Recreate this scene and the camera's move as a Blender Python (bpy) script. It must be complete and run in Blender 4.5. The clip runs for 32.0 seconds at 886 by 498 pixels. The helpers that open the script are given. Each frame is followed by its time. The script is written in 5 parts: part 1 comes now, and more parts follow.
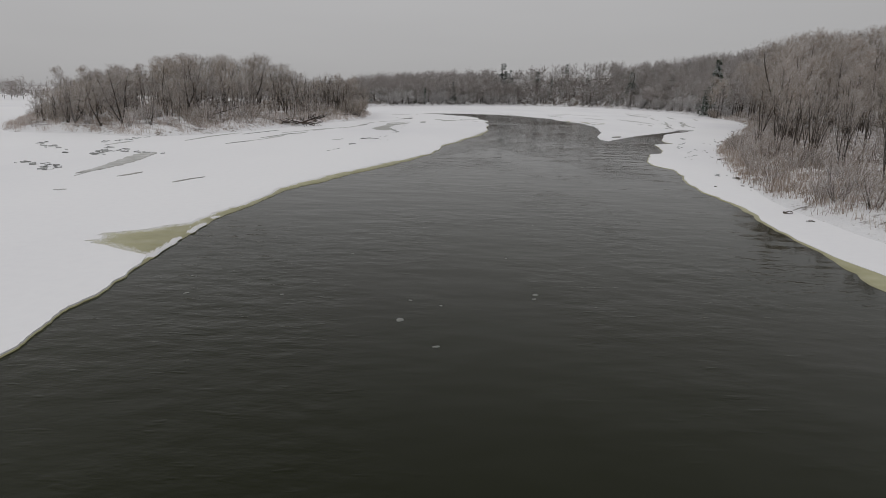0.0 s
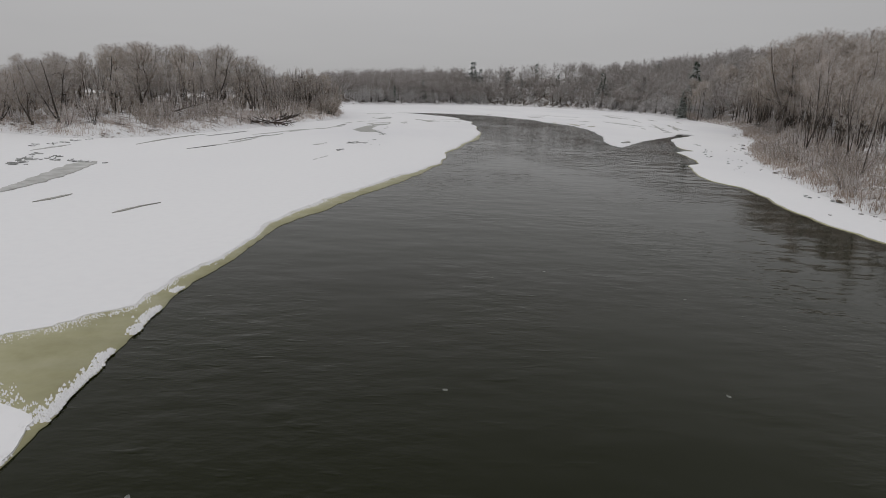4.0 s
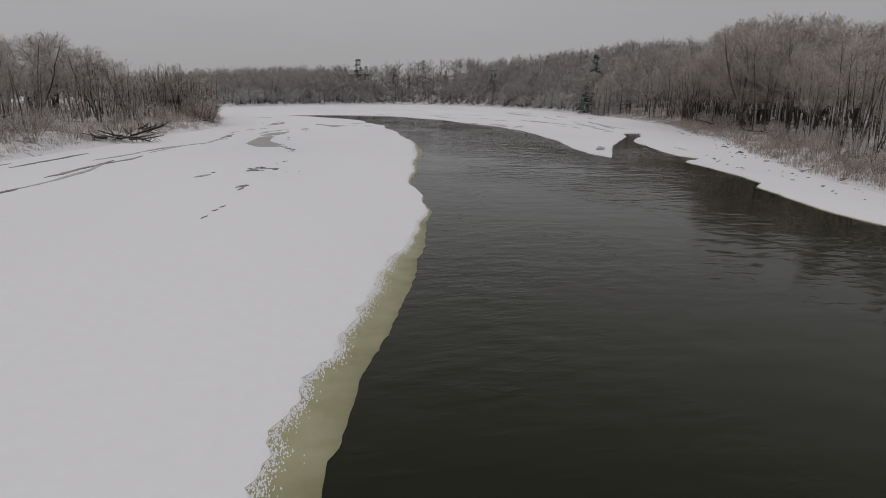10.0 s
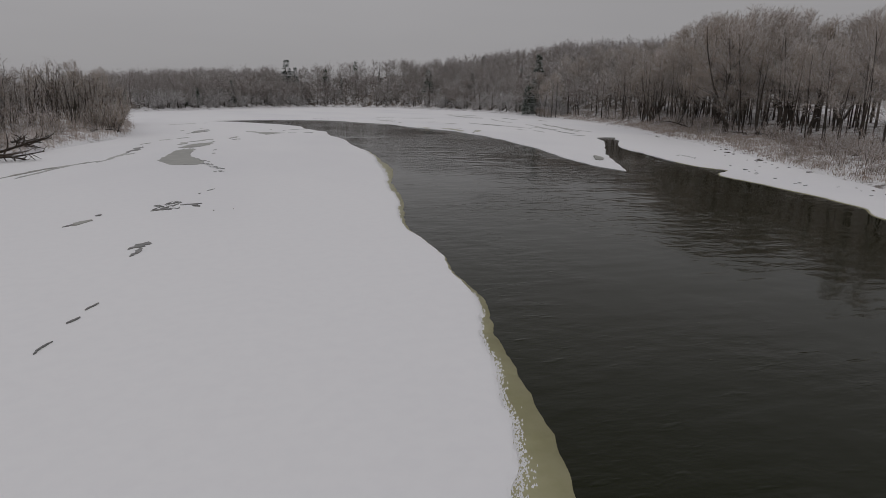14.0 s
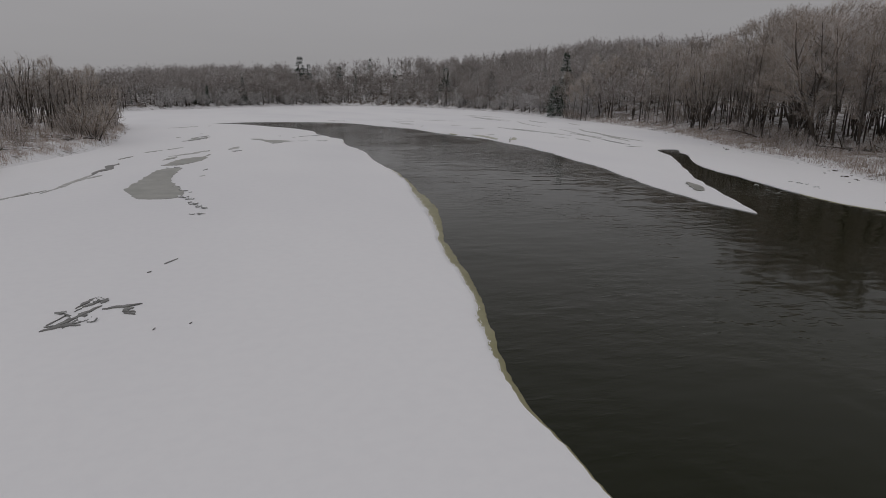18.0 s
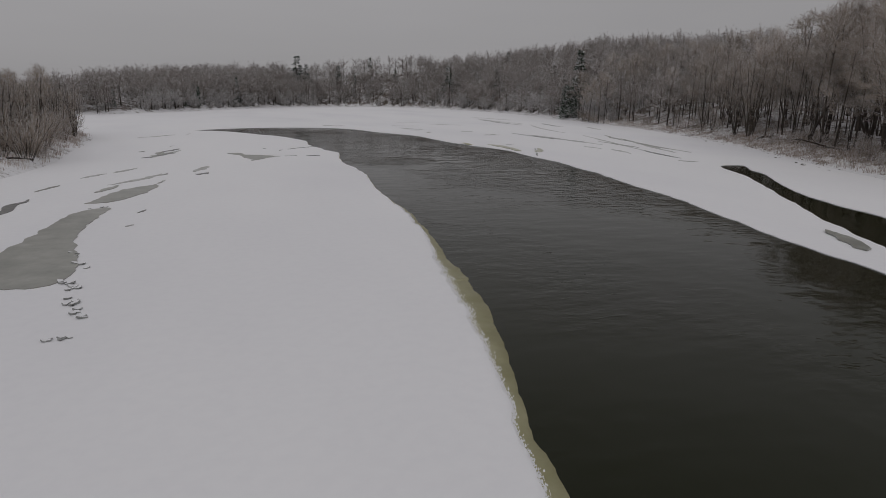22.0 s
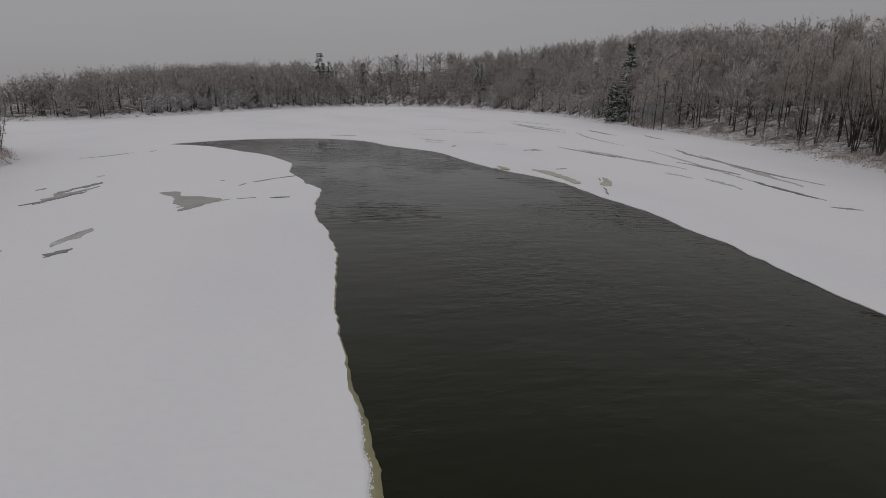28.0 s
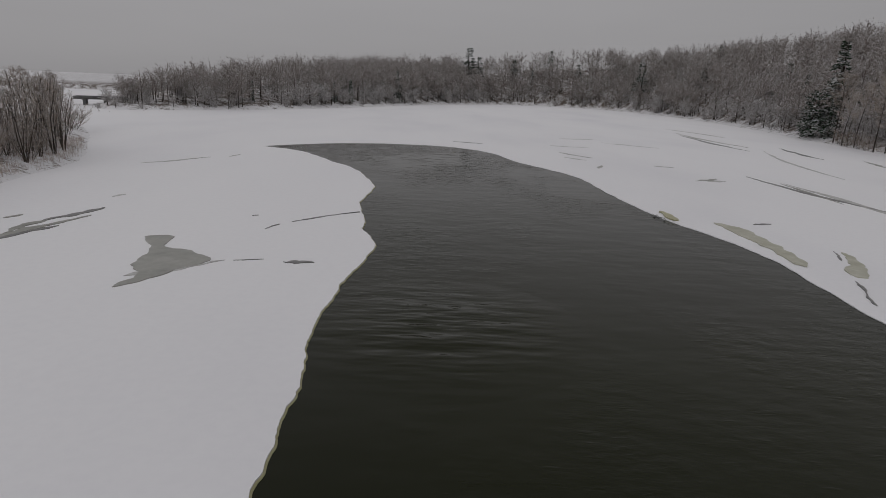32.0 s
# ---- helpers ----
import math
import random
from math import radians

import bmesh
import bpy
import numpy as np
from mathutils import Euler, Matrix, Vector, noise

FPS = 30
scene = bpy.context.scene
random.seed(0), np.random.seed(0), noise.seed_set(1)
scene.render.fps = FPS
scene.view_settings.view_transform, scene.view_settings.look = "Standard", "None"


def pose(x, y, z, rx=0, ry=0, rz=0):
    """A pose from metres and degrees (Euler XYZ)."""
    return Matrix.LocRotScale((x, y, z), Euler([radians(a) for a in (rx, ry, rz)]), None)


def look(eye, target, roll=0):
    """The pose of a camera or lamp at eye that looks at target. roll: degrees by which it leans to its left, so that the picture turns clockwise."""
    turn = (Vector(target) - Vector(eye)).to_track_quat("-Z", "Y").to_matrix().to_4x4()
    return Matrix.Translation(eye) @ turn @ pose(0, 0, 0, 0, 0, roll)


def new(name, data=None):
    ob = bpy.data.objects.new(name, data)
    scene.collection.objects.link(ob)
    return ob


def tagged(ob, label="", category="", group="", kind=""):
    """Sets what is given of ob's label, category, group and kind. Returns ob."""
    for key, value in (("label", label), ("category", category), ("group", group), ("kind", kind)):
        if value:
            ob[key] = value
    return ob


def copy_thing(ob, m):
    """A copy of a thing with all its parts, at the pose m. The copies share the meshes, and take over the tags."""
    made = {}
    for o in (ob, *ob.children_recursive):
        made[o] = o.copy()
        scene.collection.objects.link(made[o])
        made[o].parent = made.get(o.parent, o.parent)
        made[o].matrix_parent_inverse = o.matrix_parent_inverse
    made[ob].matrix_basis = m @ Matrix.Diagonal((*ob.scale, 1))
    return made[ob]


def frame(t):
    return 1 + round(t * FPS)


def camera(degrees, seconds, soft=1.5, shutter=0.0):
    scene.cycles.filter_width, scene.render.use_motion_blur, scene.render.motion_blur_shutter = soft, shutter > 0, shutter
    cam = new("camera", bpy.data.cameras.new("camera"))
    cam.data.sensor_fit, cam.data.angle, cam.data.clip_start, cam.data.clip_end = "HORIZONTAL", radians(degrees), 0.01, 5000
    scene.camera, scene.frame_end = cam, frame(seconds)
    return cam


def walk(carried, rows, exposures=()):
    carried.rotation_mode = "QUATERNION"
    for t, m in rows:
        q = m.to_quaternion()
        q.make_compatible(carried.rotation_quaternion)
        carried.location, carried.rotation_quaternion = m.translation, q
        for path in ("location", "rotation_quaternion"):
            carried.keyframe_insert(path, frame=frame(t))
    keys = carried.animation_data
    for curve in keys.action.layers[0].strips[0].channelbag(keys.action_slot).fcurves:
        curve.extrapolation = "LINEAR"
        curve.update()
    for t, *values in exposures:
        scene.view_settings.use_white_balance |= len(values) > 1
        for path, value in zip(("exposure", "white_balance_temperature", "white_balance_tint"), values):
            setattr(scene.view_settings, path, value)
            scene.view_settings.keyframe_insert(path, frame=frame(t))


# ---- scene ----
cam = camera(72, 32.0, soft=0.8)
# seconds, eye, target, roll
PATH = [
    (0, (-0.897, -2.378, 4.575), (-0.889, 7.324, 2.150), 1.49),
    (0.5, (-1.183, -1.450, 4.608), (-0.915, 8.244, 2.170), 1.05),
    (1, (-1.482, -0.509, 4.636), (-1.195, 9.186, 2.204), 1.04),
    (1.5, (-1.800, 0.455, 4.656), (-1.563, 10.150, 2.215), 1.29),
    (2, (-2.145, 1.456, 4.666), (-1.902, 11.152, 2.231), 1.47),
    (2.5, (-2.527, 2.510, 4.663), (-2.252, 12.204, 2.221), 1.77),
    (4.5, (-4.818, 8.082, 4.424), (-3.964, 17.749, 2.012), 2.20),
    (5, (-5.232, 9.641, 4.424), (-4.036, 19.276, 2.030), 1.90),
    (5.5, (-5.611, 11.215, 4.438), (-4.007, 20.790, 2.042), 1.32),
    (6, (-5.948, 12.782, 4.453), (-3.940, 22.279, 2.050), 0.89),
    (6.5, (-6.241, 14.334, 4.465), (-3.875, 23.750, 2.067), 0.65),
    (7, (-6.496, 15.875, 4.473), (-3.938, 25.244, 2.090), 1.02),
    (7.5, (-6.732, 17.413, 4.484), (-4.219, 26.792, 2.091), 0.95),
    (8, (-6.935, 18.960, 4.485), (-4.455, 28.346, 2.085), 0.89),
    (8.5, (-7.106, 20.513, 4.476), (-4.648, 29.906, 2.082), 1.04),
    (9, (-7.254, 22.063, 4.459), (-4.810, 31.463, 2.079), 1.37),
    (9.5, (-7.390, 23.598, 4.439), (-4.971, 33.000, 2.040), 1.04),
    (10, (-7.503, 25.110, 4.419), (-5.098, 34.515, 2.016), 1.11),
    (10.5, (-7.586, 26.592, 4.398), (-5.187, 36.000, 2.003), 1.35),
    (11, (-7.634, 28.043, 4.377), (-4.994, 37.392, 2.005), 1.43),
    (11.5, (-7.664, 29.468, 4.354), (-4.704, 38.718, 1.971), 0.74),
    (12, (-7.673, 30.888, 4.342), (-4.415, 40.038, 1.962), 0.36),
    (12.5, (-7.663, 32.322, 4.344), (-4.189, 41.393, 1.965), 0.15),
    (13, (-7.631, 33.782, 4.350), (-4.159, 42.863, 2.009), 0.69),
    (13.5, (-7.580, 35.261, 4.333), (-4.145, 44.354, 1.985), 0.60),
    (14, (-7.510, 36.747, 4.323), (-4.084, 45.841, 1.968), 0.67),
    (14.5, (-7.420, 38.227, 4.332), (-4.006, 47.328, 1.985), 0.92),
    (16.5, (-6.663, 44.005, 4.728), (-3.357, 53.141, 2.361), 1.15),
    (17, (-6.411, 45.410, 4.847), (-3.129, 54.554, 2.475), 1.16),
    (17.5, (-6.155, 46.813, 4.958), (-2.897, 55.961, 2.574), 1.11),
    (18, (-5.884, 48.216, 5.067), (-2.631, 57.364, 2.673), 1.07),
    (18.5, (-5.599, 49.628, 5.175), (-2.354, 58.777, 2.774), 0.95),
    (19, (-5.301, 51.060, 5.268), (-2.060, 60.210, 2.865), 0.88),
    (19.5, (-4.972, 52.532, 5.330), (-1.750, 61.690, 2.929), 0.89),
    (20, (-4.614, 54.070, 5.364), (-1.396, 63.228, 2.958), 0.92),
    (20.5, (-4.252, 55.670, 5.401), (-1.017, 64.822, 2.997), 0.86),
    (21, (-3.897, 57.306, 5.463), (-0.666, 66.458, 3.053), 0.84),
    (21.5, (-3.540, 58.942, 5.560), (-0.310, 68.095, 3.155), 0.86),
    (22, (-3.196, 60.550, 5.676), (0.050, 69.696, 3.267), 0.88),
    (22.5, (-2.861, 62.114, 5.793), (0.403, 71.253, 3.381), 0.89),
    (23, (-2.517, 63.633, 5.890), (0.776, 72.760, 3.471), 0.78),
    (23.5, (-2.140, 65.125, 5.960), (1.188, 74.241, 3.544), 0.93),
    (24, (-1.718, 66.621, 6.013), (1.602, 75.737, 3.590), 0.97),
    (24.5, (-1.249, 68.143, 6.060), (2.042, 77.271, 3.642), 0.96),
    (25, (-0.734, 69.681, 6.113), (2.544, 78.814, 3.697), 0.86),
    (25.5, (-0.171, 71.224, 6.183), (3.084, 80.363, 3.757), 0.86),
    (27.5, (2.884, 77.708, 6.677), (5.830, 86.945, 4.229), 0.70),
    (28, (3.649, 79.619, 6.783), (6.435, 88.902, 4.322), 0.66),
    (28.5, (4.410, 81.587, 6.886), (6.838, 90.969, 4.420), 1.17),
    (29, (5.176, 83.612, 6.979), (7.213, 93.082, 4.494), 1.59),
    (29.5, (5.938, 85.678, 7.062), (7.564, 95.220, 4.551), 1.95),
    (30, (6.680, 87.762, 7.141), (7.904, 97.362, 4.622), 2.24),
    (30.5, (7.398, 89.853, 7.225), (8.295, 99.483, 4.684), 2.63),
    (31, (8.099, 91.969, 7.299), (8.789, 101.615, 4.752), 2.78),
    (31.5, (8.787, 94.109, 7.357), (9.397, 103.760, 4.809), 2.77),
    (32, (9.460, 96.260, 7.400), (9.986, 105.910, 4.832), 2.43),
]
EXPOSURES = [(0, -0.36, 6520, 7.5), (6, -0.34, 6520, 7.5), (9, -0.48, 6510, 9), (13, -0.72, 6500, 10), (19, -0.83, 6500, 10), (32, -0.84, 6500, 10)]
walk(cam, [(t, look(e, g, r)) for t, e, g, r in PATH], EXPOSURES)

# ---- world and sun: a snowy overcast, brighter overhead than at the horizon ----
world = bpy.data.worlds.new("overcast_sky")
scene.world = world
world.use_nodes = True
wn, wl = world.node_tree.nodes, world.node_tree.links
wn.clear()
w_out = wn.new("ShaderNodeOutputWorld")
w_bg = wn.new("ShaderNodeBackground")
w_bg.inputs["Strength"].default_value = 1.0
w_sky = wn.new("ShaderNodeTexSky")
w_sky.sky_type = "NISHITA"
w_sky.sun_disc = False
w_sky.sun_elevation = radians(28)
w_sky.sun_rotation = radians(200)
w_dim = wn.new("ShaderNodeMixRGB")
w_dim.blend_type = "MULTIPLY"
w_dim.inputs["Fac"].default_value = 1.0
w_dim.inputs["Color2"].default_value = (0.1, 0.1, 0.1, 1)
w_gray = wn.new("ShaderNodeHueSaturation")
w_gray.inputs["Saturation"].default_value = 0.1
w_geo = wn.new("ShaderNodeTexCoord")
w_sep = wn.new("ShaderNodeSeparateXYZ")
w_ramp = wn.new("ShaderNodeValToRGB")
w_ramp.color_ramp.elements[0].position = 0.0
w_ramp.color_ramp.elements[0].color = (0.49, 0.478, 0.492, 1)
w_ramp.color_ramp.elements[1].position = 1.0
w_ramp.color_ramp.elements[1].color = (0.975, 0.955, 0.985, 1)
w_cloud = wn.new("ShaderNodeTexNoise")
w_cloud.inputs["Scale"].default_value = 2.2
w_cloud.inputs["Detail"].default_value = 3
w_cr = wn.new("ShaderNodeMapRange")
w_cr.inputs["To Min"].default_value = 0.93
w_cr.inputs["To Max"].default_value = 1.07
w_cm = wn.new("ShaderNodeMixRGB")
w_cm.blend_type = "MULTIPLY"
w_cm.inputs["Fac"].default_value = 1.0
w_map = wn.new("ShaderNodeMapping")
w_map.inputs["Scale"].default_value = (1, 1, 5)
w_mix = wn.new("ShaderNodeMixRGB")
w_mix.inputs["Fac"].default_value = 0.9
wl.new(w_sky.outputs[0], w_dim.inputs["Color1"])
wl.new(w_dim.outputs[0], w_gray.inputs["Color"])
wl.new(w_geo.outputs["Generated"], w_sep.inputs[0])
wl.new(w_sep.outputs["Z"], w_ramp.inputs[0])
wl.new(w_geo.outputs["Generated"], w_map.inputs["Vector"])
wl.new(w_map.outputs[0], w_cloud.inputs["Vector"])
wl.new(w_cloud.outputs["Fac"], w_cr.inputs["Value"])
wl.new(w_ramp.outputs[0], w_cm.inputs["Color1"])
wl.new(w_cr.outputs[0], w_cm.inputs["Color2"])
wl.new(w_gray.outputs[0], w_mix.inputs["Color1"])
wl.new(w_cm.outputs[0], w_mix.inputs["Color2"])
# added side gradient: the sky dims over the wooded side, darkening the water's reflections
w_side = wn.new("ShaderNodeMapRange")
w_side.inputs["From Min"].default_value = -0.9
w_side.inputs["From Max"].default_value = 0.9
w_side.inputs["To Min"].default_value = 1.06
w_side.inputs["To Max"].default_value = 0.9
w_shade = wn.new("ShaderNodeMixRGB")
w_shade.blend_type = "MULTIPLY"
w_shade.inputs["Fac"].default_value = 1.0
wl.new(w_sep.outputs["X"], w_side.inputs["Value"])
wl.new(w_mix.outputs[0], w_shade.inputs["Color1"])
wl.new(w_side.outputs[0], w_shade.inputs["Color2"])
wl.new(w_shade.outputs[0], w_bg.inputs["Color"])
wl.new(w_bg.outputs[0], w_out.inputs["Surface"])

sun_data = bpy.data.lights.new("sun", "SUN")
sun_data.energy = 0.5
sun_data.angle = radians(25)
sun_data.color = (1.0, 0.97, 0.94)
sun = new("sun", sun_data)
sun.matrix_world = look((0, 0, 60), (30, 70, 0))


# ---- materials ----
def material(name, rough=0.8, spec=0.3):
    m = bpy.data.materials.new(name)
    m.use_nodes = True
    nt = m.node_tree
    b = nt.nodes["Principled BSDF"]
    b.inputs["Roughness"].default_value = rough
    b.inputs["Specular IOR Level"].default_value = spec
    return m, nt, b


def node(nt, kind, **sockets):
    n = nt.nodes.new(kind)
    for k, v in sockets.items():
        n.inputs[k.replace("_", " ")].default_value = v
    return n


def noise_of(nt, scale, detail=4, rough=0.55, stretch=(1, 1, 1), turn=0.0):
    c = nt.nodes.new("ShaderNodeTexCoord")
    mp = node(nt, "ShaderNodeMapping", Scale=stretch, Rotation=(0, 0, turn))
    n = node(nt, "ShaderNodeTexNoise", Scale=scale, Detail=detail, Roughness=rough)
    nt.links.new(c.outputs["Object"], mp.inputs["Vector"])
    nt.links.new(mp.outputs[0], n.inputs["Vector"])
    return n.outputs["Fac"]


def ramp_of(nt, fac, stops):
    r = nt.nodes.new("ShaderNodeValToRGB")
    el = r.color_ramp.elements
    while len(el) < len(stops):
        el.new(0.5)
    for e, (p, c) in zip(el, stops):
        e.position = p
        e.color = (*c, 1)
    nt.links.new(fac, r.inputs[0])
    return r.outputs[0]


def mixed(nt, fac, a, b, blend="MIX"):
    m = nt.nodes.new("ShaderNodeMixRGB")
    m.blend_type = blend
    for s, v in (("Fac", fac), ("Color1", a), ("Color2", b)):
        if isinstance(v, (int, float)):
            m.inputs[s].default_value = v
        elif isinstance(v, tuple):
            m.inputs[s].default_value = (*v, 1)
        else:
            nt.links.new(v, m.inputs[s])
    return m.outputs[0]


def bump_of(nt, b, height, strength, distance):
    n = node(nt, "ShaderNodeBump", Strength=strength, Distance=distance)
    nt.links.new(height, n.inputs["Height"])
    nt.links.new(n.outputs[0], b.inputs["Normal"])
    return n


def up_mask(nt, low, high):
    """How far a surface faces the sky: snow lies there."""
    g = nt.nodes.new("ShaderNodeNewGeometry")
    s = nt.nodes.new("ShaderNodeSeparateXYZ")
    r = node(nt, "ShaderNodeMapRange", From_Min=low, From_Max=high)
    nt.links.new(g.outputs["Normal"], s.inputs[0])
    nt.links.new(s.outputs["Z"], r.inputs["Value"])
    return r.outputs[0]


def snow_material():
    m, nt, b = material("river_snow", 0.75, 0.2)
    big = noise_of(nt, 0.06, 4, 0.5, (1, 0.35, 1), 0.35)
    fine = noise_of(nt, 3.0, 5, 0.6)
    col = ramp_of(nt, big, [(0.3, (0.76, 0.76, 0.785)), (0.5, (0.82, 0.82, 0.835)), (0.75, (0.85, 0.85, 0.86))])
    col = mixed(nt, 0.12, col, ramp_of(nt, fine, [(0.35, (0.74, 0.74, 0.76)), (0.6, (0.88, 0.88, 0.88))]))
    nt.links.new(col, b.inputs["Base Color"])
    bump_of(nt, b, mixed(nt, 0.3, noise_of(nt, 0.5, 4, 0.5, (1, 0.4, 1), 0.3), fine), 0.06, 0.05)
    return m


def bank_material():
    """Snow over forest litter and flattened grass."""
    m, nt, b = material("bank_snow_and_litter", 0.9, 0.1)
    big = noise_of(nt, 0.35, 6, 0.7)
    fine = noise_of(nt, 2.2, 6, 0.75)
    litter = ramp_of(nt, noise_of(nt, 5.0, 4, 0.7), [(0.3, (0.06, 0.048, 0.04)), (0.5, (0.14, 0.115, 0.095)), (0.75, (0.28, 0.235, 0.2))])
    # this attribute raises the brown share, so the ground colour is darker under the woods
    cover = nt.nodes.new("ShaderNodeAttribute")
    cover.attribute_name = "litter_darkening"
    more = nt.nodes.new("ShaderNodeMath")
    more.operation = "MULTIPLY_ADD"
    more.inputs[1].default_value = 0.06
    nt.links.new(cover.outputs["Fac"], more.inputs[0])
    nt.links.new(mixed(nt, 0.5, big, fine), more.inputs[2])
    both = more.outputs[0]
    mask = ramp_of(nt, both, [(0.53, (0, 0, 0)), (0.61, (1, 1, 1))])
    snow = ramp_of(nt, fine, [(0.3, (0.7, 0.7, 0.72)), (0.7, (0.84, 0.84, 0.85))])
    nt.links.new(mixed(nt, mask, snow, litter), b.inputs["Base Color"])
    bump_of(nt, b, both, 0.8, 0.25)
    return m


def water_material():
    m, nt, b = material("dark_river_water", 0.05, 0.23)
    b.inputs["IOR"].default_value = 1.33
    depth = noise_of(nt, 0.05, 3, 0.5)
    nt.links.new(ramp_of(nt, depth, [(0.3, (0.0066, 0.0082, 0.0006)), (0.7, (0.0104, 0.0124, 0.001))]), b.inputs["Base Color"])
    slow = noise_of(nt, 0.5, 2, 0.5, (0.7, 1.3, 1), 0.25)
    chop = noise_of(nt, 1.5, 3, 0.55, (0.8, 1.4, 1), 0.3)
    fleck = ramp_of(nt, noise_of(nt, 2.4, 2, 0.5, (0.6, 1.7, 1), 0.15), [(0.63, (0, 0, 0)), (0.76, (1, 1, 1))])
    patch = ramp_of(nt, noise_of(nt, 0.11, 4, 0.6, (1, 0.6, 1), 0.3), [(0.42, (0.06, 0.06, 0.06)), (0.62, (1, 1, 1))])
    # standing waves over a shallow
    c = nt.nodes.new("ShaderNodeTexCoord")
    away = nt.nodes.new("ShaderNodeVectorMath")
    away.operation = "DISTANCE"
    away.inputs[1].default_value = (10.4, 114.6, -0.085)
    nt.links.new(c.outputs["Object"], away.inputs[0])
    near = node(nt, "ShaderNodeMapRange", From_Min=1.0, From_Max=5.0, To_Min=1.0, To_Max=0.0)
    nt.links.new(away.outputs["Value"], near.inputs["Value"])
    swell = noise_of(nt, 0.75, 2, 0.45, (0.5, 1.7, 1), 0.55)
    n1 = node(nt, "ShaderNodeBump", Strength=0.3, Distance=0.12)
    nt.links.new(slow, n1.inputs["Height"])
    n2 = node(nt, "ShaderNodeBump", Strength=0.6, Distance=0.07)
    nt.links.new(mixed(nt, 1.0, chop, patch, "MULTIPLY"), n2.inputs["Height"])
    n3 = node(nt, "ShaderNodeBump", Strength=0.28, Distance=0.03)
    nt.links.new(mixed(nt, 1.0, fleck, patch, "MULTIPLY"), n3.inputs["Height"])
    n4 = node(nt, "ShaderNodeBump", Strength=0.9, Distance=0.22)
    nt.links.new(mixed(nt, 1.0, swell, near.outputs[0], "MULTIPLY"), n4.inputs["Height"])
    for a, q in ((n1, n2), (n2, n3), (n3, n4)):
        nt.links.new(a.outputs[0], q.inputs["Normal"])
    nt.links.new(n4.outputs[0], b.inputs["Normal"])
    return m


def plain_noise(name, stops, scale, rough=0.85, spec=0.2, bump=0.0, stretch=(1, 1, 1), detail=5):
    m, nt, b = material(name, rough, spec)
    f = noise_of(nt, scale, detail, 0.65, stretch)
    nt.links.new(ramp_of(nt, f, stops), b.inputs["Base Color"])
    if bump:
        bump_of(nt, b, f, 0.7, bump)
    return m


def bark_material(name, dark, light, snow, low=0.25, high=0.75):
    """Bark or twigs with snow lying on whatever faces up, varied from tree to tree."""
    m, nt, b = material(name, 0.9, 0.1)
    info = nt.nodes.new("ShaderNodeObjectInfo")
    grain = noise_of(nt, 4.0, 4, 0.7, (1, 1, 0.25))
    wood = ramp_of(nt, grain, [(0.3, dark), (0.7, light)])
    r = node(nt, "ShaderNodeMapRange", To_Min=0.75, To_Max=1.25)
    nt.links.new(info.outputs["Random"], r.inputs["Value"])
    wood = mixed(nt, 1.0, wood, r.outputs[0], "MULTIPLY")
    lie = up_mask(nt, low, high)
    part_snow = nt.nodes.new("ShaderNodeMath")
    part_snow.operation = "MULTIPLY"
    part_snow.inputs[1].default_value = snow
    nt.links.new(lie, part_snow.inputs[0])
    nt.links.new(mixed(nt, part_snow.outputs[0], wood, (0.8, 0.8, 0.82)), b.inputs["Base Color"])
    return m


SNOW = snow_material()
BANK = bank_material()
WATER = water_material()
SHELF = plain_noise("yellow_shelf_ice", [(0.3, (0.315, 0.298, 0.158)), (0.55, (0.398, 0.38, 0.224)), (0.8, (0.48, 0.46, 0.304))], 0.9, 0.35, 0.4, 0.02)
SLUSH = plain_noise("grey_wet_slush", [(0.3, (0.20, 0.205, 0.18)), (0.55, (0.30, 0.30, 0.27)), (0.8, (0.42, 0.42, 0.39))], 0.7, 0.3, 0.4, 0.02)
DARKSLUSH = plain_noise("dark_open_crack", [(0.3, (0.1, 0.1, 0.098)), (0.7, (0.24, 0.24, 0.23))], 2.5, 0.35, 0.4, 0.02)
PALESLUSH = plain_noise("pale_wet_snow", [(0.3, (0.34, 0.34, 0.325)), (0.5, (0.46, 0.46, 0.445)), (0.75, (0.64, 0.64, 0.64))], 1.3, 0.5, 0.3, 0.02)
WETYELLOW = plain_noise("pale_yellow_grey_slush", [(0.3, (0.36, 0.355, 0.27)), (0.55, (0.46, 0.455, 0.37)), (0.8, (0.6, 0.6, 0.53))], 1.1, 0.4, 0.35, 0.02)
BARK = bark_material("dark_bark_with_snow", (0.035, 0.03, 0.026), (0.10, 0.085, 0.072), 0.8)
TWIG = bark_material("frosted_twigs", (0.25, 0.205, 0.17), (0.44, 0.37, 0.315), 0.55, 0.1, 0.8)
BROWNTWIG = bark_material("reddish_brown_twigs", (0.19, 0.152, 0.118), (0.355, 0.29, 0.235), 0.5, 0.1, 0.85)
NEEDLE = bark_material("dark_green_needles_with_snow", (0.03, 0.05, 0.035), (0.07, 0.10, 0.065), 0.7, 0.15, 0.75)
GRASS = bark_material("dry_tan_grass", (0.21, 0.16, 0.125), (0.4, 0.325, 0.265), 0.6, 0.15, 0.75)
FROSTGRASS = bark_material("frosted_brush", (0.28, 0.225, 0.19), (0.5, 0.43, 0.385), 0.65, 0.05, 0.7)
CONCRETE = plain_noise("grey_concrete", [(0.3, (0.09, 0.09, 0.09)), (0.7, (0.17, 0.17, 0.165))], 0.6, 0.9)
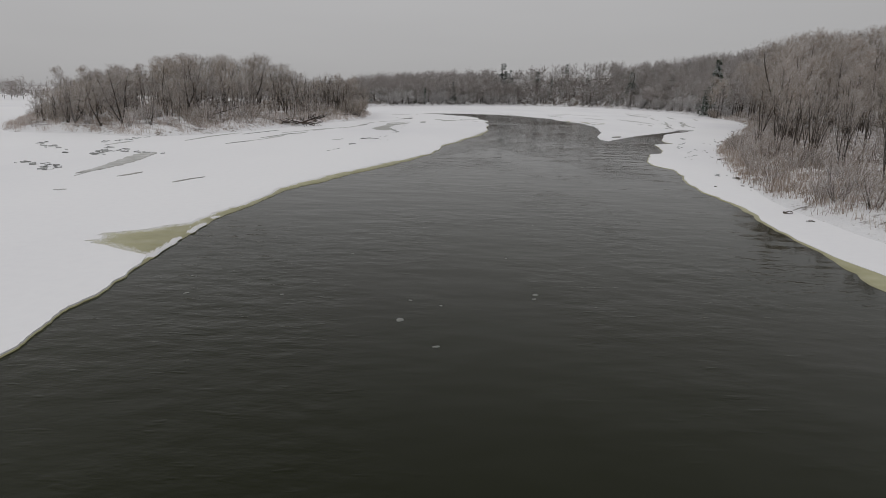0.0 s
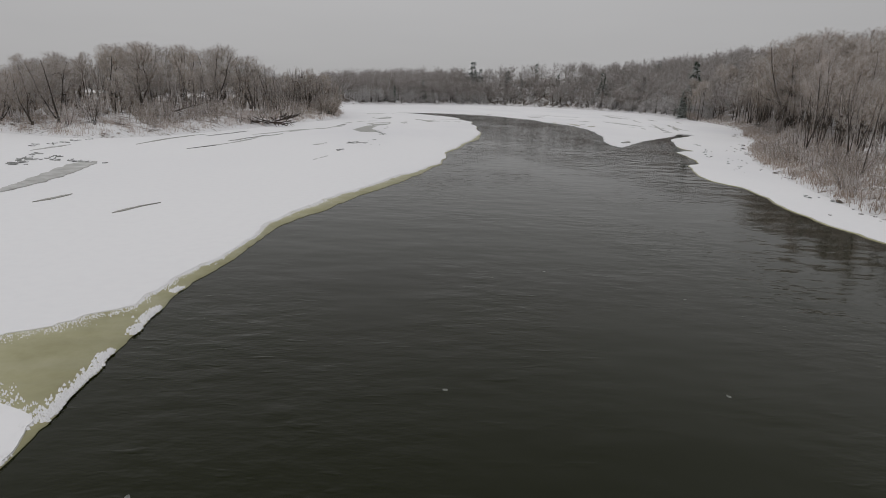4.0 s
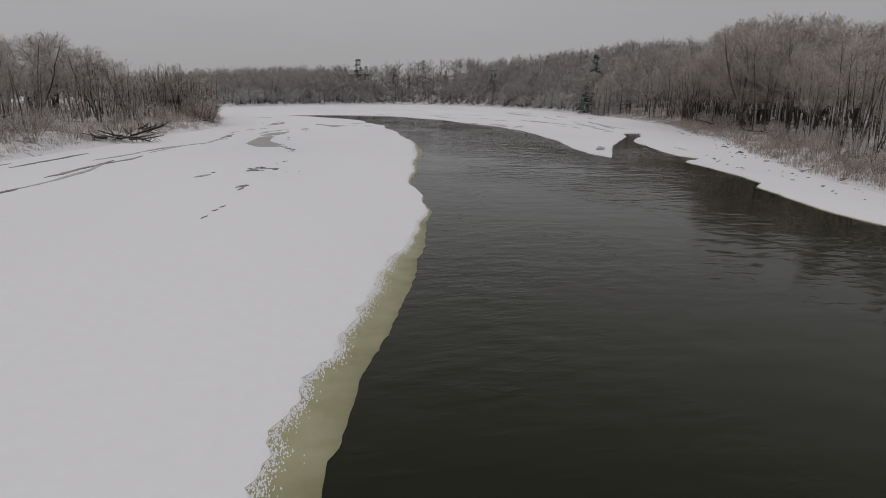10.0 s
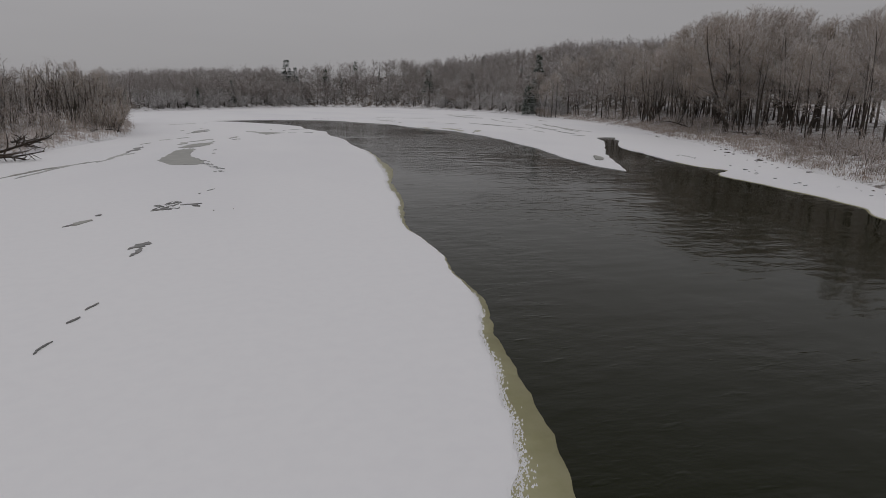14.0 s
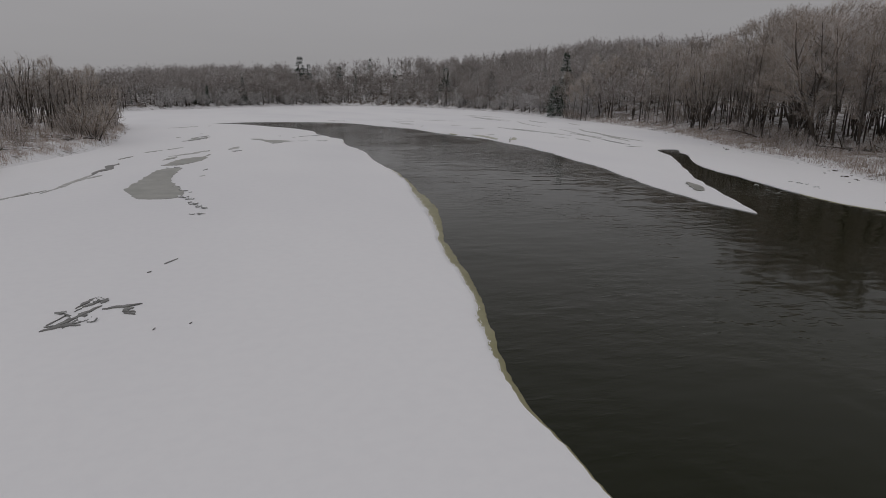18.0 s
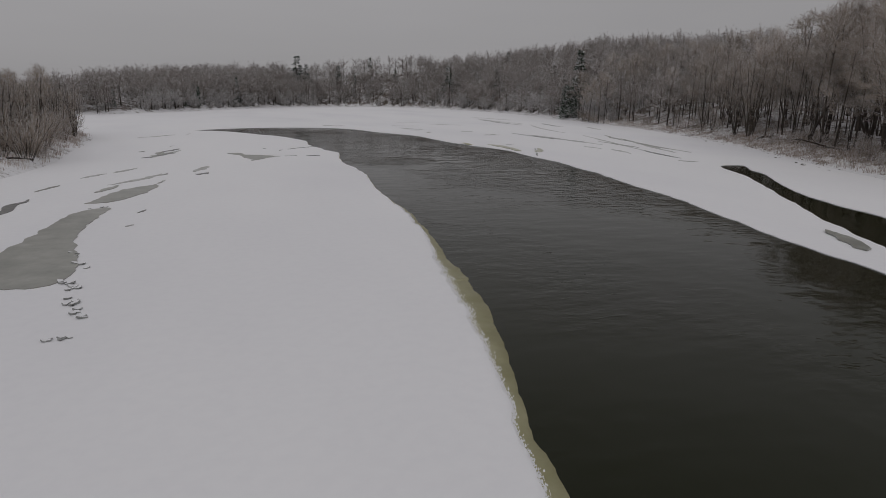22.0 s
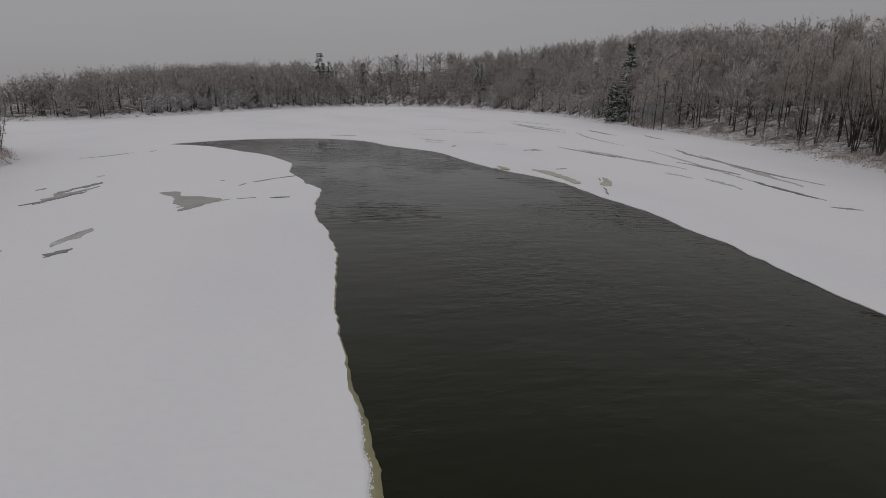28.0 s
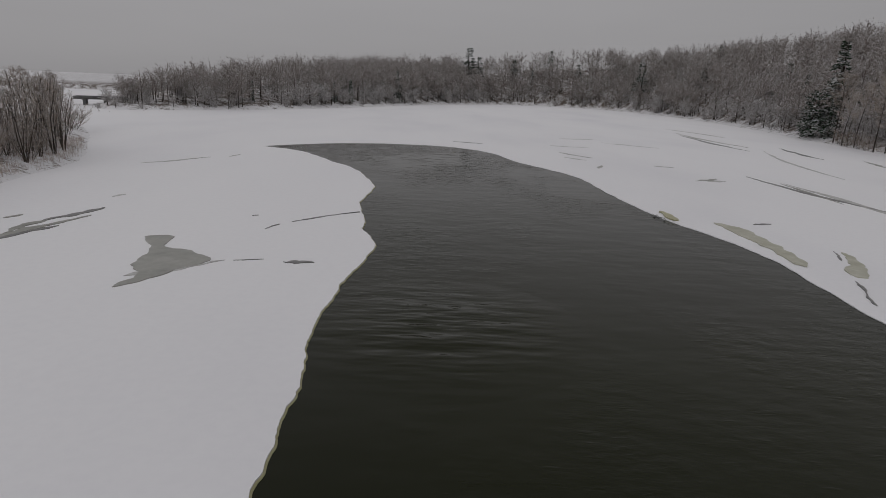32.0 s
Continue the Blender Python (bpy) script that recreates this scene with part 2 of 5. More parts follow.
WOOD = bark_material("weathered_driftwood", (0.03, 0.025, 0.02), (0.09, 0.07, 0.055), 0.7, 0.7, 0.98)


# ---- small mesh tools ----
def mesh_from(name, verts, faces, mat, smooth=False):
    me = bpy.data.meshes.new(name)
    me.from_pydata(verts, [], faces)
    me.materials.append(mat)
    if smooth:
        me.shade_smooth()
    me.update()
    return me


def mesh_arrays(name, verts, tris, mat, smooth=False):
    """A mesh of triangles from arrays."""
    me = bpy.data.meshes.new(name)
    verts = np.asarray(verts, dtype=np.float32)
    tris = np.asarray(tris, dtype=np.int32)
    n = len(tris)
    me.vertices.add(len(verts))
    me.vertices.foreach_set("co", verts.ravel())
    me.loops.add(3 * n)
    me.loops.foreach_set("vertex_index", tris.ravel())
    me.polygons.add(n)
    me.polygons.foreach_set("loop_start", np.arange(0, 3 * n, 3, dtype=np.int32))
    me.materials.append(mat)
    me.update(calc_edges=True)
    me.validate()
    if smooth:
        me.shade_smooth()
    return me


def part(name, me, parent, label=""):
    ob = new(name, me)
    ob.parent = parent
    if label:
        tagged(ob, label)
    return ob


def spline(points, step):
    """Points at even steps along a smooth curve through the control points."""
    p = np.array(points, dtype=float)
    ext = np.vstack([2 * p[0] - p[1], p, 2 * p[-1] - p[-2]])
    out = []
    for i in range(len(p) - 1):
        a, b, c, d = ext[i:i + 4]
        n = max(1, int(np.hypot(*(c - b)[:2]) / step))
        for t in np.arange(n) / n:
            out.append(0.5 * (2 * b + (c - a) * t + (2 * a - 5 * b + 4 * c - d) * t * t + (3 * b - a - 3 * c + d) * t ** 3))
    out.append(p[-1])
    return np.array(out)


def ragged(curve, amount, scale, seed):
    """Moves the points of a curve sideways by noise, as a broken edge lies."""
    out = curve.copy()
    tan = np.gradient(curve, axis=0)
    tan /= np.maximum(np.hypot(tan[:, 0], tan[:, 1]), 1e-6)[:, None]
    for i, (x, y) in enumerate(curve):
        k = noise.noise((x * scale, y * scale, seed)) + 0.5 * noise.noise((x * scale * 3.1, y * scale * 3.1, seed + 7)) \
            + 0.3 * noise.noise((x * scale * 9.0, y * scale * 9.0, seed + 3))
        out[i] += amount * k * np.array([-tan[i, 1], tan[i, 0]])
    return out


def inside(poly, x, y):
    """Which of the points lie in the polygon."""
    x, y = np.asarray(x, float), np.asarray(y, float)
    hit = np.zeros(x.shape, bool)
    px, py = poly[:, 0], poly[:, 1]
    for i in range(len(poly)):
        j = i - 1
        if py[i] == py[j]:
            continue
        c = (py[i] > y) != (py[j] > y)
        hit ^= c & (x < (px[j] - px[i]) * (y - py[i]) / (py[j] - py[i]) + px[i])
    return hit


def far_from(line, x, y, closed=True):
    """Distance to a polyline."""
    x, y = np.asarray(x, float), np.asarray(y, float)
    best = np.full(x.shape, 1e9)
    n = len(line)
    for i in range(n if closed else n - 1):
        a, b = line[i], line[(i + 1) % n]
        d = b - a
        l2 = max(d @ d, 1e-9)
        t = np.clip(((x - a[0]) * d[0] + (y - a[1]) * d[1]) / l2, 0, 1)
        best = np.minimum(best, np.hypot(x - a[0] - t * d[0], y - a[1] - t * d[1]))
    return best


# ---- plan: the river, its banks and the island ----
LEFT_EDGE = [(-6, -30), (-7.3, -10), (-8.0, 0), (-8.5, 6.5), (-8.8, 9.1), (-8.95, 11.5), (-9.1, 14.0), (-9.2, 16.5), (-9.4, 19.0), (-9.3, 20.6), (-9.1, 22.3), (-8.95, 25), (-8.6, 27.2), (-8.2, 28.9), (-7.5, 30.5),
             (-7.15, 32.1), (-6.7, 33.7), (-6.05, 35.3), (-5.5, 37), (-4.85, 38.6), (-4.4, 40.2), (-3.9, 41.9), (-3.45, 43.5), (-3.0, 45.1), (-2.55, 46.7), (-2.1, 48.4), (-1.85, 50), (-1.6, 51.7),
             (-1.4, 53.3), (-1.25, 55), (-1.1, 57), (-0.7, 59), (0.1, 61.8), (0.8, 64.7), (1.3, 67.5), (1.9, 70.2), (2.8, 72.9), (3.45, 75.6), (3.95, 78.3), (4.25, 81.1), (4.7, 83.8), (5.05, 86.5),
             (5.4, 89.3), (5.5, 92), (5.55, 94.8), (5.65, 97.5), (5.9, 100.3), (6.3, 103), (6.65, 105.7), (6.75, 108.5), (6.75, 111.2), (6.55, 114), (6.65, 116.7), (6.95, 119.4), (7.45, 122.2), (7.8, 124.7),
             (7.0, 127.7), (6.9, 130.4), (6.4, 133.2), (6.1, 136), (6.4, 138.7), (6.65, 141.4), (6.2, 144.2), (5.5, 147), (4.7, 150), (3.5, 153), (1.7, 156), (-0.8, 161), (-3.5, 165), (-7.8, 168)]
RIGHT_FAR = [(-7.8, 168.6), (-2.5, 173.5), (3, 176.3), (8.5, 177), (13.5, 176), (17, 172.9), (19.2, 168.4), (20.0, 164), (21.2, 159.5), (23.2, 155), (24.4, 150.6), (24.6, 146.2), (24.6, 141.8), (24.9, 137.4),
             (25.2, 133), (26.4, 128.5), (27.0, 124.1), (26.6, 119.7), (26.3, 115.4), (26.2, 110.9), (25.4, 106.6), (24.8, 102.2), (23.8, 97.9), (23.0, 93.5), (22.1, 89.1), (20.7, 84.8), (19.5, 80.5), (18.5, 76.1), (18.1, 73), (18.2, 70.6)]
COVE = [(18.2, 70.6), (20.7, 74.8), (24.6, 81.8), (28.3, 87.3), (33, 94.2), (36, 98.6), (38.9, 104.4), (40.5, 105.6), (42.3, 105.2), (40.2, 102.4), (38.7, 99.3), (36.3, 96.2), (33.9, 93), (31.9, 89.8), (30.4, 86.6),
        (29.3, 83.2), (27.8, 79.4), (26.3, 75.2), (25.4, 71.6), (25.5, 69.2), (23.6, 68.0), (22.5, 66.6), (22.0, 64.2), (21.2, 60.6), (20.2, 57.4), (19.4, 55.2), (17.8, 53.6),
        (16.6, 50.2), (15.4, 47), (15.0, 43.8), (15.3, 41.2), (14.8, 37.9), (13.9, 34.7), (13.2, 31.3), (13.1, 28), (12.8, 24.7), (12.1, 21.4), (11.7, 18.1), (11.7, 11.5), (11.5, 0), (10.5, -12), (9, -30)]
# how far the yellow shelf ice reaches out from under the snow, by the distance upstream
SHELF_AT = [-30, 13.6, 14.4, 15.1, 16, 17, 18.2, 19, 20, 21.5, 24, 25.5, 27, 29, 31, 33, 35, 38, 40, 42, 44, 46, 48, 50, 53, 56, 58, 60, 62, 65, 67.5, 70, 72.5, 75, 79, 82, 85, 89, 92, 95, 170]
SHELF_W = [0.0, 0.0, 0.2, 1.2, 2.6, 2.6, 1.4, 0.6, 0.42, 0.5, 0.25, 0.25, 0.42, 0.65, 0.95, 0.9, 0.72, 0.85, 0.95, 0.68, 0.47, 0.3, 0.2, 0.08, 0.02, 0.05, 0.12, 0.25, 0.22, 0.3, 0.35, 0.25, 0.5, 0.7, 0.68, 0.4, 0.22, 0.24, 0.12, 0.03, 0.02]
# the foot of the bank: the near side, round the bend and along the far shore
BANK_LINE = [(13.02, -66.34), (15.97, -26.33), (16.34, 3.53), (14.69, 20.19), (17.77, 35.57), (22.63, 49.59), (27.27, 60.84), (35.09, 75.49), (42.77, 87.74), (49.18, 102.41), (56.39, 115.64), (63.18, 129.09), (71.38, 149.64), (77.24, 167.84), (84.82, 197.15), (91.89, 230.36), (99.79, 269.41), (104.43, 313.1), (102.19, 364.65), (84.81, 402.35), (53.22, 402.8), (17.72, 357.84), (-6.76, 301.59), (-24.03, 262.91), (-40.74, 239.63), (-53.37, 230.36), (-60.92, 236.94), (-77.75, 278.74), (-111.14, 377.67)]
ISLAND = [(-44.5, 60.2), (-37, 60.8), (-31.5, 58.4), (-28.2, 61.5), (-26.4, 66.2), (-25.05, 72.2), (-23.56, 78.9), (-21.73, 86.58), (-20.06, 98.69), (-18.12, 107.48), (-16.92, 115), (-16.83, 121.2), (-17.87, 130.86), (-18.52, 141.01), (-20.13, 151.49), (-25.98, 164.49), (-33.49, 178.81),
          (-44.33, 193.72), (-66.82, 206.35), (-104, 216), (-106, 172), (-86, 126), (-68, 98), (-55, 76), (-49, 65)]

left_edge = ragged(spline(LEFT_EDGE, 0.14), 0.15, 0.5, 2.0)
right_far = ragged(spline(RIGHT_FAR, 0.5), 0.18, 0.45, 5.0)
cove = ragged(spline(COVE, 0.5), 0.16, 0.45, 8.0)
shelf_w = np.interp(left_edge[:, 1], SHELF_AT, SHELF_W)
snow_edge = left_edge.copy()
tan_l = np.gradient(spline(LEFT_EDGE, 0.14), axis=0)
tan_l /= np.hypot(tan_l[:, 0], tan_l[:, 1])[:, None]
nz = np.array([noise.noise((x * 1.3, y * 1.3, 4.0)) + 0.6 * noise.noise((x * 5, y * 5, 1.0)) for x, y in left_edge])
snow_edge += (shelf_w * (1 + 0.25 * nz) + 0.02)[:, None] * np.stack([-tan_l[:, 1], tan_l[:, 0]], 1)
bank_line = spline(BANK_LINE, 2.0)
island = spline(ISLAND + ISLAND[:1], 2.0)[:-1]
river_poly = np.vstack([bank_line, [(-400, 420), (-400, -60)]])


def ground_height(x, y):
    """The land: bed under the ice, banks about a metre high, a wooded hill beyond the bend."""
    x, y = np.asarray(x, float), np.asarray(y, float)
    d = far_from(bank_line, x, y, closed=False)
    d = np.where(inside(river_poly, x, y), -d, d)
    di = far_from(island, x, y)
    di = np.where(inside(island, x, y), di, -di)
    e = np.maximum(d, di)
    rough = np.array([noise.noise((a * 0.12, b * 0.12, 3.3)) + 0.5 * noise.noise((a * 0.4, b * 0.4, 1.3)) for a, b in zip(x.ravel(), y.ravel())]).reshape(x.shape)
    z = np.interp(e, [-6, -2, 0, 0.8, 2.5, 6, 14, 40, 4000], [-1.6, -0.5, 0.05, 0.45, 0.8, 1.15, 1.6, 2.0, 2.2])
    z = z + np.clip(e, 0, 4) / 4 * rough * 0.35
    # the hill rises behind the far shore and the outer bend
    hill = np.interp(x, [-60, -52, -40, -8, 52, 80, 108, 300], [0, .9, 3.0, 6.8, 10.6, 14.0, 15.0, 15.5]) * np.interp(y, [105, 143, 208, 300], [0, 0.42, 0.85, 1.28])
    z = z + np.where(d > 0, np.interp(d, [3, 12, 40, 60, 200, 800], [0, 0.36, 1.0, 0.96, 0.8, 0.4]) * hill, 0)
    return z


# ---- ground: one sheet out to the horizon ----
gx = np.concatenate([[-4000, -2200, -1200, -700, -450, -320, -240, -190, -150], np.arange(-125, -54, 5), np.arange(-50, 118, 1.75), np.arange(119, 215, 6), [225, 270, 340, 450, 650, 1100, 2000, 4000]])
gy = np.concatenate([[-4000, -2000, -900, -400, -200, -110, -70], np.arange(-50, 8, 6), np.arange(10, 235, 1.75), np.arange(236, 430, 4), [436, 455, 480, 510, 560, 700, 1000, 1800, 4000]])
GX, GY = np.meshgrid(gx, gy)
GZ = ground_height(GX, GY)
nx, ny = len(gx), len(gy)
gi = np.arange(nx * ny).reshape(ny, nx)
quads = np.stack([gi[:-1, :-1], gi[:-1, 1:], gi[1:, 1:], gi[1:, :-1]], -1).reshape(-1, 4)
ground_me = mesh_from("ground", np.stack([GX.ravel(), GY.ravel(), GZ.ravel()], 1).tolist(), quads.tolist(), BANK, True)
# litter on the banks, and extra brown that darkens the ground colour under the woods
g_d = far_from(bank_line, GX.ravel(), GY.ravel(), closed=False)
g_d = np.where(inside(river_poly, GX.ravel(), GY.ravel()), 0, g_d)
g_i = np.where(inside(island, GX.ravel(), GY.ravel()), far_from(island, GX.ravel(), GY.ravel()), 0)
darkening_at = ground_me.attributes.new("litter_darkening", "FLOAT", "POINT")
darkening_at.data.foreach_set("value", (np.interp(np.maximum(g_d, g_i), [0.3, 1.5, 4], [0, 0.3, 0.85]) * np.interp(GY.ravel(), [120, 170], [1, 1.7]) * np.interp(np.maximum(g_d, g_i), [60, 150], [1, .3])).astype(np.float32))
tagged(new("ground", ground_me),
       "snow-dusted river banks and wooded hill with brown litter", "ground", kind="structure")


def land_z(x, y):
    i = int(np.clip(np.searchsorted(gx, x) - 1, 0, nx - 2))
    j = int(np.clip(np.searchsorted(gy, y) - 1, 0, ny - 2))
    u, v = (x - gx[i]) / (gx[i + 1] - gx[i]), (y - gy[j]) / (gy[j + 1] - gy[j])
    return (GZ[j, i] * (1 - u) + GZ[j, i + 1] * u) * (1 - v) + (GZ[j + 1, i] * (1 - u) + GZ[j + 1, i + 1] * u) * v


# ---- river water ----
wx, wy = np.linspace(-20, 45, 27), np.linspace(-60, 190, 101)
WX, WY = np.meshgrid(wx, wy)
wi = np.arange(WX.size).reshape(WX.shape)
quads = np.stack([wi[:-1, :-1], wi[:-1, 1:], wi[1:, 1:], wi[1:, :-1]], -1).reshape(-1, 4)
tagged(new("water", mesh_from("water", np.stack([WX.ravel(), WY.ravel(), WX.ravel() * 0 - 0.085], 1).tolist(), quads.tolist(), WATER, True)),
       "dark rippled open river water between ice shelves", "water", kind="structure")

# ---- river ice: a snow-covered sheet with the open water cut out ----
from mathutils import geometry


def ice_relief(x, y):
    return 0.05 * noise.noise((x * 0.07, y * 0.05, 2.0)) + 0.02 * noise.noise((x * 0.35, y * 0.25, 5.0))


def ice_sheet():
    hole = np.vstack([snow_edge, right_far[1:], cove[1:]])
    box = [(-400, -60), (160, -60), (160, 440), (-400, 440)]
    rng = np.random.default_rng(4)
    pts = [tuple(p) for p in hole]
    hole_n = len(pts)
    grid = []
    for x0, x1, y0, y1, s in ((-60, 100, -20, 200, 2.5), (-130, 150, -50, 430, 8), (-390, 150, -50, 430, 30)):
        for x in np.arange(x0, x1, s):
            for y in np.arange(y0, y1, s):
                grid.append((x + rng.uniform(-.4, .4) * s, y + rng.uniform(-.4, .4) * s))
    grid = np.array(grid)
    keep = ~inside(hole, grid[:, 0], grid[:, 1])
    grid = grid[keep]
    grid = grid[far_from(hole[::3], grid[:, 0], grid[:, 1]) > 0.7]
    pts += box + [tuple(p) for p in grid]
    edges = [(i, (i + 1) % hole_n) for i in range(hole_n)]
    edges += [(hole_n + i, hole_n + (i + 1) % 4) for i in range(4)]
    v2, _, f2, *_ = geometry.delaunay_2d_cdt([Vector(p) for p in pts], edges, [], 0, 1e-4)
    v2 = np.array([tuple(v) for v in v2])
    tri = np.array([tuple(f) for f in f2 if len(f) == 3])
    mid = v2[tri].mean(1)
    tri = tri[~inside(hole, mid[:, 0], mid[:, 1])]
    a, b, c = v2[tri[:, 0]], v2[tri[:, 1]], v2[tri[:, 2]]
    turn = (b[:, 0] - a[:, 0]) * (c[:, 1] - a[:, 1]) - (b[:, 1] - a[:, 1]) * (c[:, 0] - a[:, 0])
    tri[turn < 0] = tri[turn < 0][:, ::-1]
    z = np.array([ice_relief(x, y) for x, y in v2])
    # the far side thins out towards the water
    n_l = len(snow_edge)
    z[n_l:hole_n] = -0.05
    z[:n_l] = -0.022
    top = np.column_stack([v2, z])
    # the broken edge goes down to the water
    n = len(hole)
    rim = np.column_stack([hole, [ice_relief(x, y) for x, y in hole]])
    rim[len(snow_edge):, 2] = -0.05
    rim[:len(snow_edge), 2] = -0.022
    low = rim.copy()
    low[:, 2] = -0.2
    k = len(top)
    verts = np.vstack([top, rim, low])
    r = np.arange(n)
    s = (r + 1) % n
    skirt = np.vstack([np.stack([k + r, k + n + r, k + s], 1), np.stack([k + s, k + n + r, k + n + s], 1)])
    return mesh_arrays("river_ice", verts, np.vstack([tri, skirt[:, ::-1]]), SNOW)


tagged(new("river_ice", ice_sheet()), "snow-covered river ice sheet with a broken edge", "ice", kind="structure")


def shelf_strip():
    """Thin yellow ice that reaches out under the snow's edge."""
    n = len(left_edge)
    side = np.stack([-tan_l[:, 1], tan_l[:, 0]], 1)
    inner = snow_edge + side * 0.4
    z_in = np.full(n, -0.035)
    v = np.vstack([np.column_stack([inner, z_in]), np.column_stack([left_edge, np.full(n, -0.06)]), np.column_stack([left_edge, np.full(n, -0.2)])])
    f = []
    for i in range(n - 1):
        f += [(i, i + n, i + n + 1, i + 1), (i + n, i + 2 * n, i + 2 * n + 1, i + n + 1)]
    return mesh_from("shelf_ice", v.tolist(), f, SHELF, True)


def near_shelf():
    """A narrow rim of bare yellow ice under the snow of the near shore, wide only at its downstream end."""
    line = cove[np.where(cove[:, 1] > 75)[0][-1]:]
    tan = np.gradient(line, axis=0)
    tan /= np.hypot(tan[:, 0], tan[:, 1])[:, None]
    out = np.stack([tan[:, 1], -tan[:, 0]], 1)
    wide = np.interp(line[:, 1], [-30, 8, 12, 14.2, 15.6, 17, 22, 25, 27, 40, 72], [1.6, 1.6, 1.5, .9, .45, .12, .12, .3, .12, .09, .07])
    wide = wide * np.array([1 + .4 * noise.noise((x * .9, y * .9, 6.0)) for x, y in line])
    n = len(line)
    rim = line + out * wide[:, None]
    v = np.vstack([np.column_stack([line - out * .3, np.full(n, -.06)]), np.column_stack([rim, np.full(n, -.072)]), np.column_stack([rim, np.full(n, -.2)])])
    f = []
    for i in range(n - 1):
        f += [(i, i + 1, i + n + 1, i + n), (i + n, i + n + 1, i + 2 * n + 1, i + 2 * n)]
    return mesh_from("shelf_ice", v.tolist(), f, SHELF, True)


tagged(new("shelf_ice", near_shelf()), "narrow rim of yellowish bare ice along the near shore", "ice", kind="structure")
tagged(new("shelf_ice", shelf_strip()), "thin yellowish bare ice shelf along the snow edge", "ice", kind="structure")


# ---- patches where water has come up through the snow ----
def patch_mesh(name, outline, mat, seed, z=0.03):
    """A thin wet patch with a ragged outline, laid on the snow."""
    span = np.ptp(np.array(outline), axis=0).min() * (1 if len(outline) < 12 else .3)
    ring = ragged(spline(list(outline) + [outline[0]], 0.25)[:-1], min(0.16, 0.2 * span) * (1.1 if len(outline) < 12 else 1), 1.3, seed)
    top = np.column_stack([ring, [ice_relief(x, y) + z for x, y in ring]])
    low = top.copy()
    low[:, 2] -= 0.06
    n = len(ring)
    v2, _, f2, *_ = geometry.delaunay_2d_cdt([Vector(p) for p in ring], [(i, (i + 1) % n) for i in range(n)], [], 1, 1e-5)
    zs = [ice_relief(p[0], p[1]) + z for p in v2]
    verts = [(p[0], p[1], q) for p, q in zip(v2, zs)]
    faces = []
    for f in f2:
        a, b, c = (verts[i] for i in f[:3])
        up = (b[0] - a[0]) * (c[1] - a[1]) - (b[1] - a[1]) * (c[0] - a[0])
        faces.append(tuple(f) if up > 0 else tuple(reversed(f)))
    k = len(verts)
    verts += [tuple(p) for p in top] + [tuple(p) for p in low]
    for i in range(n):
        j = (i + 1) % n
        faces.append((k + i, k + n + i, k + n + j, k + j))
    return mesh_from(name, verts, faces, mat)


def streak(x0, y0, x1, y1, w, mat, seed, label, name="slush_streak", group="slush streaks on the ice"):
    """A narrow wind-drawn streak of bare ice, bowed and pointed at both ends."""
    a, b = np.array((x0, y0), float), np.array((x1, y1), float)
    d = b - a
    side = np.array((-d[1], d[0])) / max(np.hypot(*d), 1e-6)
    rng = random.Random(seed)
    bow = rng.uniform(-.05, .05) * np.hypot(*d)
    top, low = [], []
    for i in range(1, 8):
        t = i / 8
        mid = a + d * t + side * (bow * math.sin(math.pi * t) + rng.uniform(-.25, .25) * w)
        h = w * .5 * math.sin(math.pi * t ** rng.uniform(.8, 1.3)) * rng.uniform(.45, 1.15)
        top.append(tuple(mid + side * (h + min(.02, w * .1))))
        low.append(tuple(mid - side * (h + min(.02, w * .1))))
    outline = [tuple(a)] + top + [tuple(b)] + low[::-1]
    return tagged(new(name, patch_mesh(name, outline, mat, seed)), label, "slush", group)


